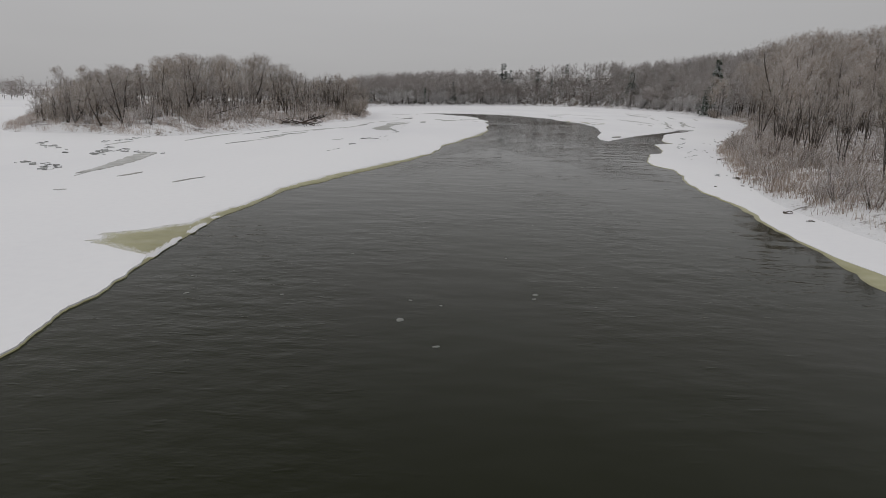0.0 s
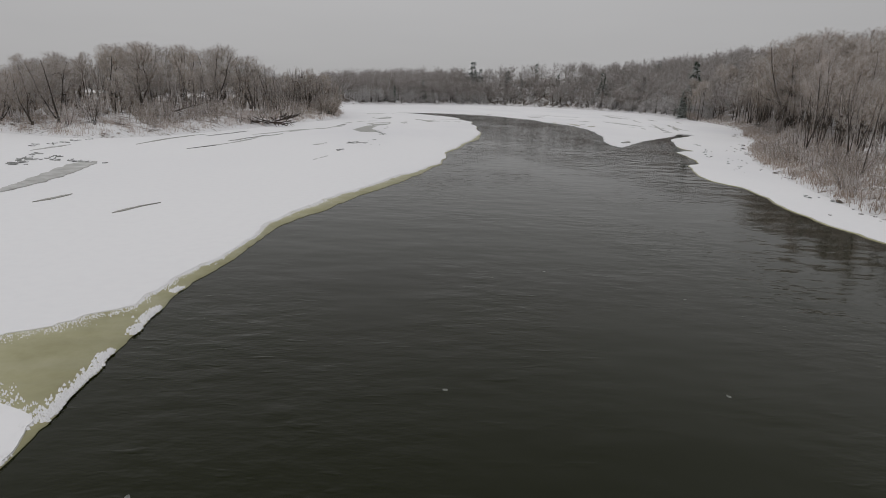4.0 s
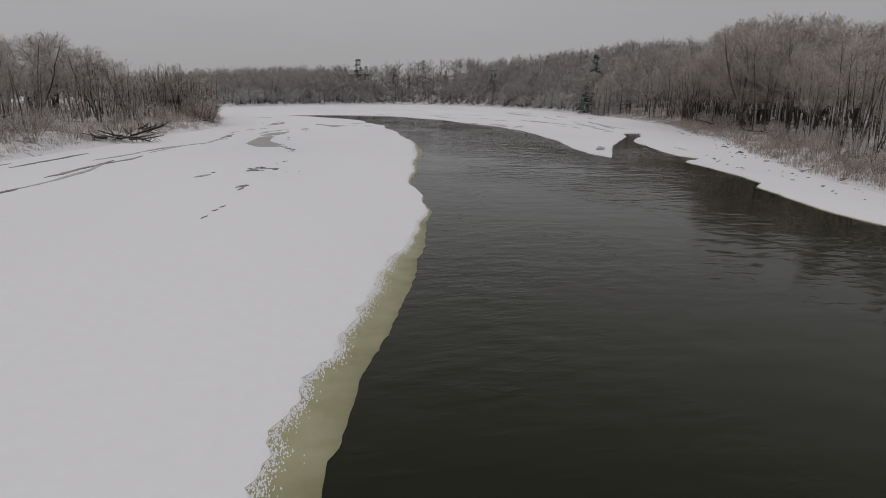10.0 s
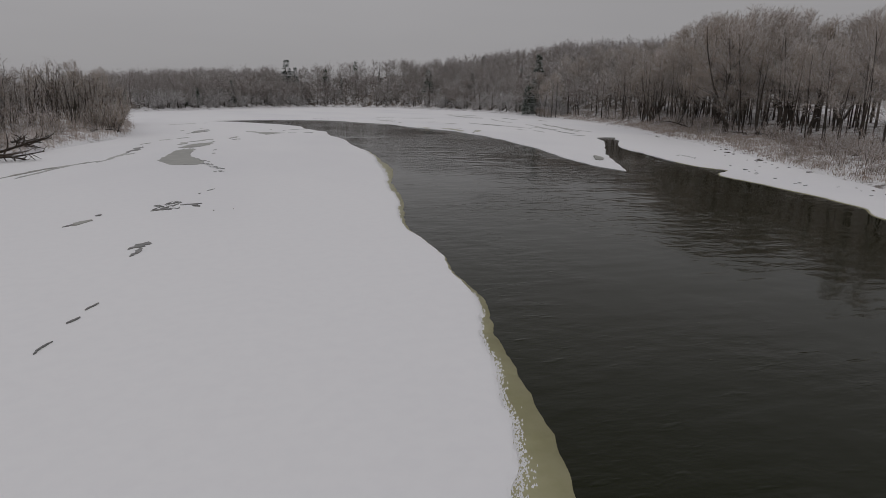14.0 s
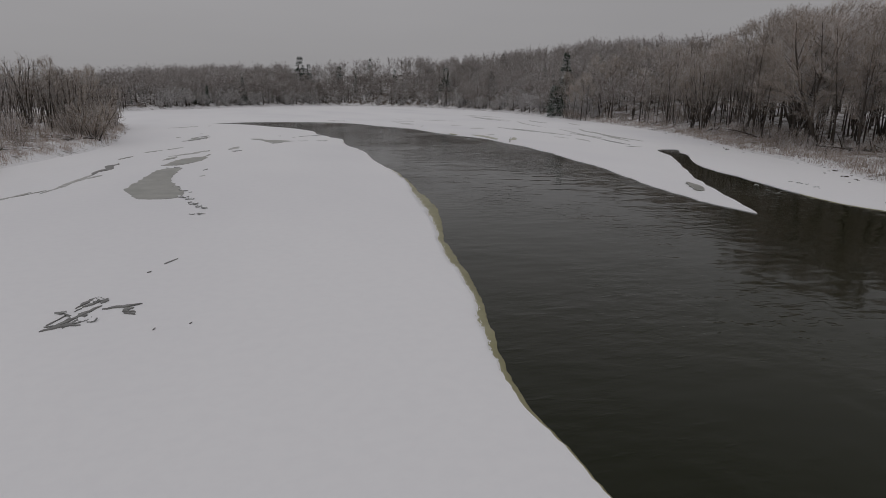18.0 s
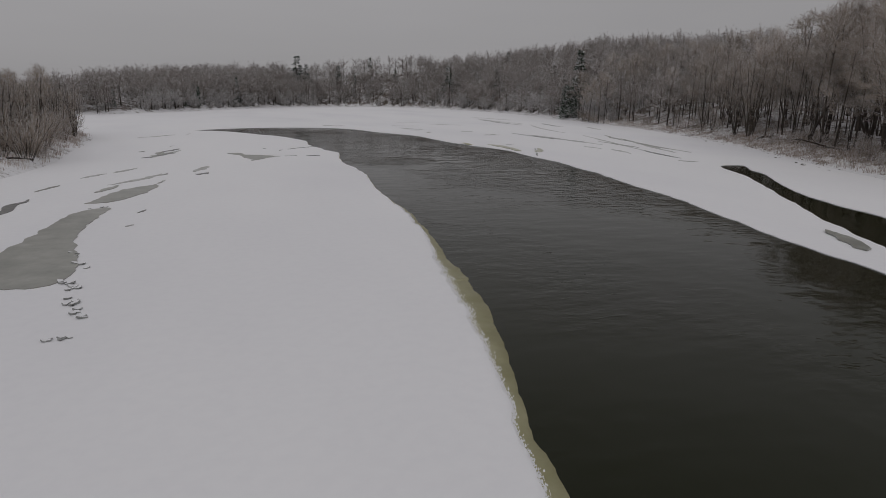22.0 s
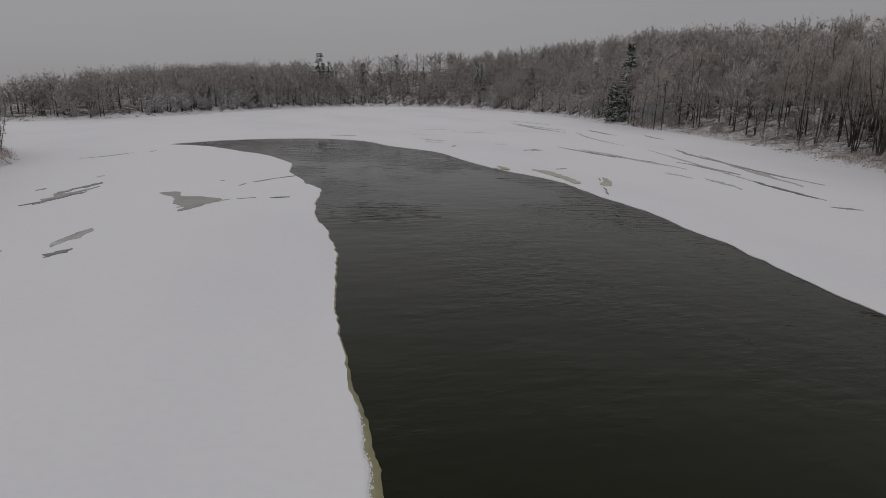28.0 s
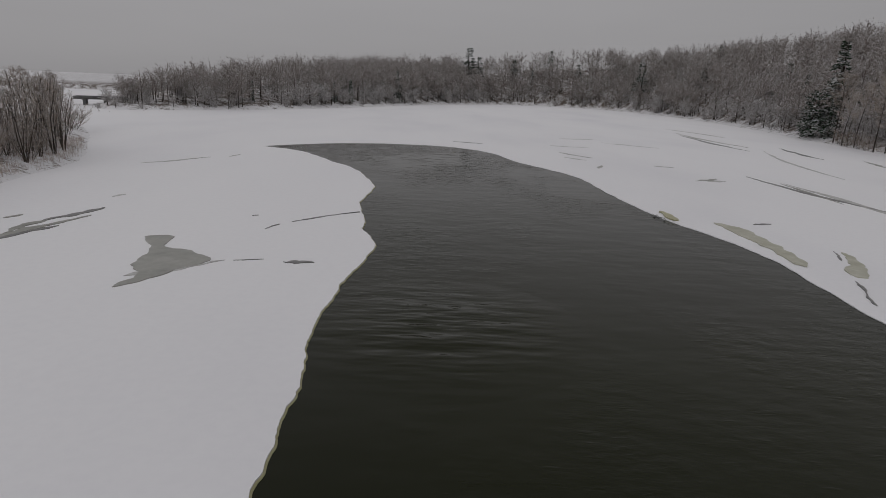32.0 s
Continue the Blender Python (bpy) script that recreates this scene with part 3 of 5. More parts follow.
PATCHES = [
    ("slush_pool", [(-11.23, 84.54), (-10.9, 87.38), (-10.24, 93.6), (-8.96, 94.7), (-9.05, 92.72), (-9.13, 87.99), (-8.34, 84.27), (-8.12, 81.97), (-8.28, 81.21), (-8.83, 80.86), (-10.07, 81.05), (-10.54, 82.3)], SLUSH, "grey-green slush pool with ragged snow margin on the ice"),
    ("slush_pool", [(-10.31, 96.34), (-9.29, 100.94), (-7.55, 102.98), (-7.79, 99.74), (-9.12, 96.74)], SLUSH, "long grey slush tongue beyond the pool on the ice"),
    ("slush_pool", [(-1.15, 117.43), (-0.91, 118.99), (-1.73, 120.19), (-1.95, 122.6), (-3.01, 124.74), (-1.82, 125.0), (-1.46, 122.95), (-0.31, 122.6), (1.11, 121.3), (0.57, 120.1), (-0.05, 118.92)], SLUSH, "forked grey-green slush pool on the river snow"),
    ("slush_pool", [(-20.94, 30.62), (-21.25, 33.19), (-22.02, 36.98), (-22.99, 41.77), (-22.23, 43.02), (-21.2, 38.56), (-20.7, 35.14), (-20.66, 32.43)], PALESLUSH, "pale grey slush trail running towards the island"),
    ("slush_pool", [(31.46, 125.46), (31.59, 124.94), (30.86, 122.99), (29.6, 120.9), (29.19, 121.1), (29.42, 122.31), (30.27, 123.12)], WETYELLOW, "small pale yellow-grey slush crescent on the ice"),
    ("slush_pool", [(27.96, 132.03), (28.99, 130.49), (28.76, 126.54), (28.27, 123.23), (27.65, 122.98), (27.99, 126.8), (27.91, 129.35)], WETYELLOW, "pale yellow-grey slush strip beside the open water"),
    ("slush_pool", [(25.9, 135.4), (26.15, 134.4), (26.1, 133.0), (25.75, 132.5), (25.55, 133.4)], SHELF, "yellowish slush patch at the broken ice edge"),
    ("slush_pool", [(22.48, 80.6), (22.2, 79.07), (21.0, 77.28), (20.58, 77.58)], SLUSH, "small grey slush spot on the ice spit"),
]
for i, (nm, outline, mat, label) in enumerate(PATCHES):
    tagged(new(nm, patch_mesh(nm, outline, mat, 10 + i, 0.026 + 0.005 * i)), label, "slush", "slush pools on the ice")

STREAKS_NEAR = [
    (-13.87, 91.35, -13.45, 98.74, 0.75), (-13.86, 89.68, -13.29, 91.36, 0.22), (-13.87, 101.44, -13.13, 104.23, 0.22), (-10.36, 103.61, -7.35, 109.59, 0.6), (-9.05, 105.33, -7.74, 109.25, 0.35), (-10.37, 121.42, -7.89, 126.4, 0.35), (-12.64, 107.54, -11.41, 110.01, 0.35), (-5.6, 110.98, -4.71, 113.68, 0.35),
    (-11.09, 110.44, -9.82, 113.23, 0.45), (-10.58, 100.35, -9.8, 103.63, 0.5), (-7.47, 92.83, -7.15, 93.71, 0.1), (-7.58, 89.63, -7.25, 90, 0.1), (-9.7, 121.63, -7.61, 128.86, 0.7), (-5.52, 109.72, -4.65, 113.41, 0.62), (-9.39, 124.59, -9.09, 127.59, 0.55), (-9.2, 127.31, -7.93, 131.09, 0.55),
    (-8.98, 134.17, -8.63, 135.25, 0.25), (-11.34, 127.66, -10.92, 128.58, 0.25), (-8.47, 156.92, -8, 159.15, 0.25), (-19.82, 60.78, -19.27, 64.62, 0.3), (-19.44, 63.92, -18.62, 69.64, 0.3), (-19.94, 69.69, -18.31, 75.59, 0.3), (-18.57, 75.17, -14.91, 85.08, 0.3), (-14.98, 83.84, -13.84, 91.55, 0.3),
    (-9.38, 96.33, -7.25, 105.02, 0.3), (-20.56, 52.77, -19.49, 57.49, 0.3), (-19.6, 56.89, -18.82, 68.52, 0.3), (-18.79, 67.04, -17.56, 72.9, 0.3), (-17.58, 75.44, -15.48, 84.7, 0.3), (-12.26, 60.51, -11.78, 61.51, 0.3), (-5.26, 107.83, -4.52, 109.26, 0.6), (-1.39, 118.76, 1.66, 121.2, 0.6),
    (-18.29, 29.9, -17.92, 32.02, 0.22), (-18.65, 25.04, -18.2, 25.34, 0.22), (-25.03, 54.83, -24.08, 68.24, 0.3), (-23.27, 65.75, -21.75, 75.45, 0.3), (-28.77, 47.85, -28.95, 53.12, 0.3), (-14.65, 28.25, -13.85, 30.57, 0.12), (-20.47, 29.75, -20.95, 34.59, 0.2)]
STREAKS_RIGHT = [
    (64.41, 223.88, 62.84, 192.27, 0.9), (68.75, 193.71, 64.64, 176.44, 0.9), (43.81, 151.01, 43.03, 129.25, 0.75), (56.45, 148.92, 51.3, 134.36, 0.75), (51.4, 134.92, 44.74, 117.45, 0.75), (46.28, 135.31, 45.06, 124.5, 0.6), (43.19, 121.11, 40.57, 111.59, 0.6), (40.08, 123.21, 38.39, 117.03, 0.6),
    (38.6, 109.61, 39.69, 108.13, 0.45), (38.58, 190.98, 45.39, 185.08, 0.7), (35.35, 150.78, 38.22, 152.78, 0.7), (62.52, 217.63, 59.61, 185.87, 0.8), (62.34, 186.86, 53.1, 155.82, 0.5), (43.5, 151.08, 42.23, 140.53, 0.5), (36.43, 150.84, 38.21, 150.91, 0.9), (35.63, 161.67, 37.43, 160.75, 0.35),
    (30.36, 131.84, 31.69, 132.19, 0.35), (28.67, 182.39, 33.97, 181.17, 0.5), (27.69, 172.92, 30.48, 167.57, 0.5), (26.99, 167.02, 29.05, 164.86, 0.5), (28.25, 157.74, 29.52, 160.4, 0.5), (42.48, 155.32, 44.02, 135.62, 0.5), (52.35, 149.35, 42.04, 118.47, 0.5), (54.16, 141.31, 47.09, 117.67, 0.5),
    (38.94, 127.24, 38.99, 123.35, 0.5), (67.64, 237.5, 69.94, 213.68, 0.5)]
STREAKS_FAR = [(15, 183, 19, 181.5, 0.6), (33, 196, 39, 197, 0.7), (70, 176, 67, 166, 0.6), (-14, 150, -10, 156, 0.4)]
for i, (x0, y0, x1, y1, w) in enumerate(STREAKS_NEAR + STREAKS_RIGHT + STREAKS_FAR):
    mat = (DARKSLUSH, PALESLUSH, SLUSH, PALESLUSH, SLUSH)[i % 5]
    streak(x0, y0, x1, y1, w, mat, 40 + i, "narrow dark streak of wet ice in the snow" if i % 5 == 0 else "narrow pale grey streak of wet snow on the ice")

CRACKS = [
    (2.96, 128.81, 6.44, 132.13, 0.14), (4.1, 121.18, 5.4, 121.22, 0.4), (2.01, 121.22, 3.23, 121.52, 0.1), (2, 126.94, 2.5, 128.19, 0.1), (0.55, 130.07, 0.9, 130.28, 0.1), (28.68, 120.58, 27.77, 118.55, 0.12), (27.92, 118.9, 27.29, 117.43, 0.12), (31.29, 125.77, 30.41, 123.9, 0.12),
    (-10.03, 56.16, -9.56, 57.01, 0.34), (-9.9, 55.28, -9.7, 56.32, 0.16), (-9.94, 62.72, -9.22, 63.12, 0.22), (-9.72, 62.89, -8.97, 64.21, 0.22), (-8.44, 63.66, -8.22, 63.87, 0.22), (-10.67, 48.4, -10.48, 48.96, 0.05), (-10.45, 49.91, -10.26, 50.25, 0.05), (-10.25, 50.68, -10.05, 51.12, 0.05),
    (-11.74, 62.22, -11.61, 62.51, 0.3), (-9.9, 63.08, -9.38, 64.14, 0.14), (-9.53, 62.81, -9.21, 63.38, 0.14), (-9.39, 64.2, -8.99, 64.67, 0.14), (-8.46, 63.64, -8.17, 63.56, 0.14), (-8.41, 63.51, -8.14, 63.35, 0.05), (-8.28, 63.6, -8.15, 63.51, 0.05), (-7.87, 67.85, -7.52, 68.43, 0.03),
    (-8.26, 67, -8.16, 67.13, 0.03), (-7.66, 62.16, -7.61, 62.29, 0.03), (-6.92, 62.34, -6.86, 62.42, 0.03), (-9.41, 62.99, -9.19, 63.68, 0.2), (-9.54, 64.13, -9.16, 64.95, 0.2), (-9.03, 64.38, -8.92, 64.79, 0.2), (-12.49, 60.31, -12.06, 60.89, 0.2), (-9.92, 62.99, -9.19, 62.93, 0.2),
    (-8.93, 63.93, -8.08, 64.13, 0.2)]
for i, (x0, y0, x1, y1, w) in enumerate(CRACKS):
    streak(x0, y0, x1, y1, w * (.55 if 60 < y0 < 66 else 1), DARKSLUSH, 140 + i, "thin dark crack in the snow-covered ice", "ice_crack", "cracks in the ice")


def ice_slab(rng, size):
    """A tilted plate of broken ice with chipped corners."""
    n = rng.randint(5, 7)
    ring = [(size * rng.uniform(.6, 1.1) * math.cos(2 * math.pi * i / n), size * rng.uniform(.4, .8) * math.sin(2 * math.pi * i / n)) for i in range(n)]
    h = size * 0.16
    v = [(x, y, h) for x, y in ring] + [(x * 1.05, y * 1.05, -h) for x, y in ring]
    f = [tuple(range(n)), tuple(range(2 * n - 1, n - 1, -1))] + [(i + n, (i + 1) % n + n, (i + 1) % n, i) for i in range(n)]
    return v, f


SLAB_ICE = bark_material("broken_grey_ice", (0.2, 0.205, 0.2), (0.42, 0.43, 0.42), 0.95, 0.6, 0.93)
slab_rng = random.Random(6)
slab_meshes = [mesh_from("ice_chunk", *ice_slab(slab_rng, 0.15), SLAB_ICE) for _ in range(6)]
SLAB_ROWS = [
    (-35.09, 49.22, -27.92, 41.81, 9, 0.5), (-25.36, 39.94, -27.32, 46.36, 9, 0.5), (-24.86, 43.6, -21.97, 42.71, 9, 0.5), (-23.46, 32, -23.86, 33.44, 9, 0.5), (-30.64, 50.41, -29.93, 58.02, 9, 0.5), (-27.17, 35.23, -23.6, 33.91, 8, 0.5),
    (-25.76, 40.68, -25.68, 45.6, 8, 0.5), (-7.58, 78.86, -6.95, 77.45, 6, 0.16), (-7.4, 76.15, -7.17, 76.19, 6, 0.16), (-8.1, 81.25, -7.56, 79.08, 6, 0.16), (-9.64, 63.82, -8.98, 62.86, 7, 0.22), (-9.37, 64.21, -8.92, 64.79, 7, 0.22),
    (-8.18, 81.11, -7.61, 80.34, 7, 0.16), (-7.52, 78.93, -6.86, 77.41, 7, 0.16), (-8.81, 85.63, -7.74, 82.52, 7, 0.16), (24.88, 134.94, 25.37, 132.08, 10, 0.25), (30.32, 79.5, 29.29, 76.27, 8, 0.4), (26.87, 79.57, 24.19, 74.61, 8, 0.4),
    (27.57, 71.27, 20.98, 56.83, 10, 0.5), (24.46, 60, 19.18, 48.37, 10, 0.5), (-9.99, 94.66, -9.18, 95.07, 5, 0.1), (17.22, 37.66, 17.53, 36.51, 8, 0.5), (17.43, 36.03, 16.86, 33.17, 8, 0.5)]
for x0, y0, x1, y1, n, spread in SLAB_ROWS:
    for i in range(n * 2 if x1 < -20 else n):
        t = slab_rng.random()
        x, y = x0 + (x1 - x0) * t + slab_rng.gauss(0, spread * .5), y0 + (y1 - y0) * t + slab_rng.gauss(0, spread * .5)
        s = slab_rng.uniform(0.4, 1.1) * (1.7 if x1 < -20 else 1)
        ob = new("ice_chunk", slab_rng.choice(slab_meshes))
        ob.matrix_basis = pose(x, y, ice_relief(x, y) + 0.03, slab_rng.uniform(-14, 14), slab_rng.uniform(-14, 14), slab_rng.uniform(0, 360)) @ Matrix.Diagonal((s, s, s, 1))
        tagged(ob, "broken grey ice chunk with snow lying on the river ice", "ice chunk", "broken ice chunks")


# ---- trees ----
class Tree:
    """Collects tapered limbs, and makes meshes of them."""

    def __init__(self, seed):
        self.rng = random.Random(seed)
        self.segs = []
        self.domed = False

    def limb(self, p, d, length, r, level, top, plan):
        """One limb from p along d; plan gives for each level (steps, wander, lift, children, spread, share of length, where they begin)."""
        rng = self.rng
        steps, wander, lift, kids, spread, share, begin = plan[level]
        p, d = Vector(p), Vector(d).normalized()
        at = []
        r0 = r
        for i in range(steps):
            d = (d + Vector((rng.gauss(0, wander), rng.gauss(0, wander), rng.gauss(0, wander * .6) + lift))).normalized()
            q = p + d * (length / steps)
            end = (i + 1) / steps
            r1 = r * (1 - end * (1 - top))
            self.segs.append((*p, *q, r0, r1, level))
            at.append((i / steps, p.copy(), q.copy(), d.copy(), r0))
            p, r0 = q, r1
        if level + 1 < len(plan):
            n = kids if isinstance(kids, int) else rng.randint(*kids)
            for j in range(n):
                f = begin + (1 - begin) * (j + rng.random()) / n
                i = min(int(f * steps), steps - 1)
                _, a, b, dd, rr = at[i]
                base = a.lerp(b, f * steps - i)
                ax = Vector((rng.gauss(0, 1), rng.gauss(0, 1), rng.gauss(0, 1)))
                ax = (ax - dd * ax.dot(dd)).normalized()
                sp = spread * rng.uniform(.7, 1.25)
                nd = dd * math.cos(sp) + ax * math.sin(sp)
                shape = .45 + .75 * math.sin(math.pi * min(1, .12 + f * .8)) if self.domed and level == 0 else 1.15 - .55 * f
                self.limb(base, nd, length * share * rng.uniform(.65, 1.15) * shape, max(rr * .55, .006), level + 1, .35, plan)

    def grow_to(self, height, width=None):
        """Scales the whole tree to a height, and its spread to a radius."""
        s = np.array(self.segs)
        top = np.percentile(s[:, 5], 99.5)
        k = height / top
        kw = width / np.percentile(np.hypot(s[:, 3], s[:, 4]), 98) if width else k
        s[:, [0, 1, 3, 4]] *= kw
        s[:, [2, 5]] *= k
        s[:, 6:8] *= k
        self.segs = [tuple(q) for q in s]
        return self

    def trim(self, height, width, share=.5):
        """Shortens what stands out of a rounded crown, so that the outline is a dome."""
        def over(x, y, z, lev):
            reach = (1, .88, 1.0, 1.04, 1.04)[int(lev)]
            q = min(1, math.hypot(x, y) / (width * reach))
            rag = reach * (1 + .05 * noise.noise((x * 1.7, y * 1.7, z * .4)))
            return z - height * (1 - share + share * math.sqrt(1 - q * q)) * rag

        out = []
        for s in self.segs:
            lev = s[8]
            if lev == 0:
                if s[5] > height * .97:
                    k = max(.05, (height * .97 - s[2]) / max(s[5] - s[2], .01))
                    s = (*s[:3], *[a + (b - a) * k for a, b in zip(s[:3], s[3:6])], *s[6:])
                out.append(s)
                continue
            if lev == 1 and s[2] > height * .86:
                continue
            if over(*s[:3], lev) > 0:
                continue
            if over(*s[3:6], lev) > 0:
                m = [(a + b) / 2 for a, b in zip(s[:3], s[3:6])]
                s = (*s[:3], *m, *s[6:])
            out.append(s)
        self.segs = out
        return self

    def mesh(self, name, levels, mat, thick=1.0, least=0.011):
        """The limbs of those levels, as prisms of three to six sides."""
        verts, tris = [], []
        k = 0
        last = max(q[8] for q in self.segs)
        for side_n, lv in ((6, (0,)), (4, (1,)), (3, (2, 3, 4))):
            s = np.array([q for q in self.segs if q[8] in levels and q[8] in lv])
            if not len(s):
                continue
            tips = s[s[:, 8] == last]
            if last > 1 and len(tips):
                # the last twigs run out to a point
                a, b = tips[:, :3], tips[:, 3:6]
                d = b - a
                d /= np.maximum(np.linalg.norm(d, axis=1), 1e-6)[:, None]
                ref = np.where(np.abs(d[:, 2:3]) < .9, np.array([[0, 0, 1.]]), np.array([[1., 0, 0]]))
                u = np.cross(d, ref)
                u /= np.linalg.norm(u, axis=1)[:, None]
                w = np.cross(d, u)
                rr = np.maximum(tips[:, 6:7] * thick, least)
                verts.append(np.stack([a + u * rr, a - u * rr * .5 + w * rr * .87, a - u * rr * .5 - w * rr * .87, b], 1).reshape(-1, 3))
                base = k + np.arange(len(tips))[:, None] * 4
                for i in range(3):
                    tris.append(np.hstack([base + i, base + (i + 1) % 3, base + 3]))
                k += 4 * len(tips)
                s = s[s[:, 8] != last]
                if not len(s):
                    continue
            a, b = s[:, :3], s[:, 3:6]
            d = b - a
            d /= np.maximum(np.linalg.norm(d, axis=1), 1e-6)[:, None]
            ref = np.where(np.abs(d[:, 2:3]) < .9, np.array([[0, 0, 1.]]), np.array([[1., 0, 0]]))
            u = np.cross(d, ref)
            u /= np.linalg.norm(u, axis=1)[:, None]
            w = np.cross(d, u)
            n = len(s)
            ring_a, ring_b = [], []
            for i in range(side_n):
                c, q = math.cos(2 * math.pi * i / side_n), math.sin(2 * math.pi * i / side_n)
                o = u * c + w * q
                ring_a.append(a + o * np.maximum(s[:, 6:7] * thick, least))
                ring_b.append(b + o * np.maximum(s[:, 7:8] * thick, least * .6))
            verts.append(np.stack(ring_a + ring_b, 1).reshape(-1, 3))
            base = k + np.arange(n)[:, None] * (2 * side_n)
            for i in range(side_n):
                j = (i + 1) % side_n
                tris.append(np.hstack([base + i, base + j, base + side_n + i]))
                tris.append(np.hstack([base + j, base + side_n + j, base + side_n + i]))
            k += n * 2 * side_n
        return mesh_arrays(name, np.vstack(verts), np.vstack(tris), mat)


def put_limbs(tree, base, n, lean, length, r, plan, top=.3, low=0.0):
    """Several stems from one foot."""
    rng = tree.rng
    for i in range(n):
        a = 2 * math.pi * (i + rng.random() * .8) / n
        tl = lean * rng.uniform(.4, 1.2)
        tree.limb((base * math.cos(a), base * math.sin(a), low), (math.sin(tl) * math.cos(a), math.sin(tl) * math.sin(a), math.cos(tl)), length * rng.uniform(.75, 1.1), r * rng.uniform(.7, 1.1), 0, top, plan)


def make_tree(name, tree, twig, label, category="tree", group="", split=2, thick=1.0, least=0.011):
    """A thing with a trunk (stems and main limbs) and a crown (branches and twigs)."""
    e = new(name)
    e.empty_display_size = 0.3
    top = int(max(s[8] for s in tree.segs))
    part("trunk", tree.mesh("trunk", tuple(range(split)), BARK), e)
    part("crown", tree.mesh("crown", tuple(range(split, top + 1)), twig, thick, least), e)
    return tagged(e, label, category, group)


def crowned(seed, height, width, r, foot, limbs, subs, twigs, flat=.3, stems=1, lean=0.0, clear=.5):
    """A bare tree with a rounded crown: stems, limbs that rise more steeply towards the top, branches and twigs."""
    t = Tree(seed)
    rng = t.rng

    def way(d, spread):
        o = Vector((rng.gauss(0, 1), rng.gauss(0, 1), rng.gauss(0, 1)))
        o = (o - d * o.dot(d)).normalized()
        return (d * math.cos(spread) + o * math.sin(spread)).normalized()

    fork = height * .09 if lean > .27 else 0
    if fork:
        t.segs.append((0, 0, -.1, 0, 0, fork, r * 1.7, r * 1.5, 0))
    for s in range(stems):
        a0 = 2 * math.pi * (s + rng.random() * .7) / stems
        tilt = lean * rng.uniform(.25, 1.15) if stems > 1 else rng.uniform(0, .05)
        d = Vector((math.cos(a0) * math.sin(tilt), math.sin(a0) * math.sin(tilt), math.cos(tilt)))
        p = Vector((math.cos(a0), math.sin(a0), 0)) * (.2 if stems > 1 else 0) + Vector((0, 0, fork))
        tall = (height - fork) * (rng.uniform(.92, 1.05) * (1.06 - .22 * tilt) if stems > 1 else 1)
        pts = [p.copy()]
        n = 7
        wob = .11 if stems > 1 else .03
        for i in range(n):
            d = (d + Vector((rng.gauss(0, wob), rng.gauss(0, wob), .07 if stems > 1 else .03))).normalized()
            pts.append(pts[-1] + d * tall * .9 / n)
        for i in range(n):
            f0, f1 = i / n, (i + 1) / n
            t.segs.append((*pts[i], *pts[i + 1], r * (1 - .88 * f0), r * (1 - .88 * f1), 0))
        for j in range(limbs):
            v = ((j + rng.random()) / limbs) ** .8
            u = foot + (.99 - foot) * v
            i = min(int(u * n), n - 1)
            base = pts[i].lerp(pts[i + 1], u * n - i)
            reach = width * (.35 + .65 * math.sin(math.pi * min(1, .12 + .8 * v))) * rng.uniform(.55, 1.12) * (.58 if stems > 2 else .85 if stems > 1 else 1)
            az = rng.uniform(0, 2 * math.pi)
            el = flat + ((1.15 if stems == 1 else .8) - flat) * v + rng.gauss(0, .22)
            ld = Vector((math.cos(az) * math.cos(el), math.sin(az) * math.cos(el), math.sin(el)))
            lp = [base]
            for q in range(3):
                ld = (ld + Vector((rng.gauss(0, .12), rng.gauss(0, .12), rng.gauss(.07, .08)))).normalized()
                lp.append(lp[-1] + ld * reach / 3)
            lr = max(r * (1 - .85 * u) * .42, .016)
            for q in range(3):
                t.segs.append((*lp[q], *lp[q + 1], lr * (1 - .28 * q), lr * (.72 - .28 * q), 1))
            for q in range(subs):
                f = .2 + .8 * (q + rng.random()) / subs
                k = min(int(f * 3), 2)
                sb = lp[k].lerp(lp[k + 1], min(1, f * 3 - k))
                sd = (lp[k + 1] - lp[k]).normalized()
                sd = way(sd, rng.uniform(.35, .95))
                sl = reach * .46 * (1.15 - .5 * f) * rng.uniform(.6, 1.15)
                se = sb + sd * sl
                t.segs.append((*sb, *se, .018, .01, 2))
                for w in range(twigs):
                    g = .15 + .85 * (w + rng.random()) / twigs
                    td = way(sd, rng.uniform(.3, .9))
                    td.z += .12
                    tb = sb.lerp(se, g)
                    t.segs.append((*tb, *(tb + td.normalized() * sl * rng.uniform(.45, .9)), .011, .005, 3))
    return t.grow_to(height * 1.1, width).trim(height, width * 1.1, .6 if lean > .27 else .5 if stems > 1 else .45)


SHRUB = [(3, .12, .05, (6, 7), .6, .5, .15), (1, .18, .06, (6, 7), .7, .6, .15), (1, .2, .03, 0, 0, 0, 0)]

WOODS = "bare trees on the banks"
masters = {}
for v in range(3):
    t = crowned(100 + v, 12.0, 6.0, .17, .1, 28, 8, 8, .42, 2 + v % 2, .36)
    masters["spread", v] = make_tree("spreading_tree", t, TWIG if v == 1 else BROWNTWIG, "large bare spreading tree with many limbs on the snowy bank", group=WOODS, least=.013)
for v in range(5):
    t = crowned(200 + v, 12.0, (3.2, 4.0, 2.8, 3.6, 3.3)[v], .095, (.42, .32, .46, .38, .3)[v], 28, 8, 8, (.35, .15, .5, .3, .1)[v])
    masters["slim", v] = make_tree("bare_tree", t, TWIG if v % 2 else BROWNTWIG, "slim bare tree with fine frosted branches on the bank", group=WOODS, least=.013)
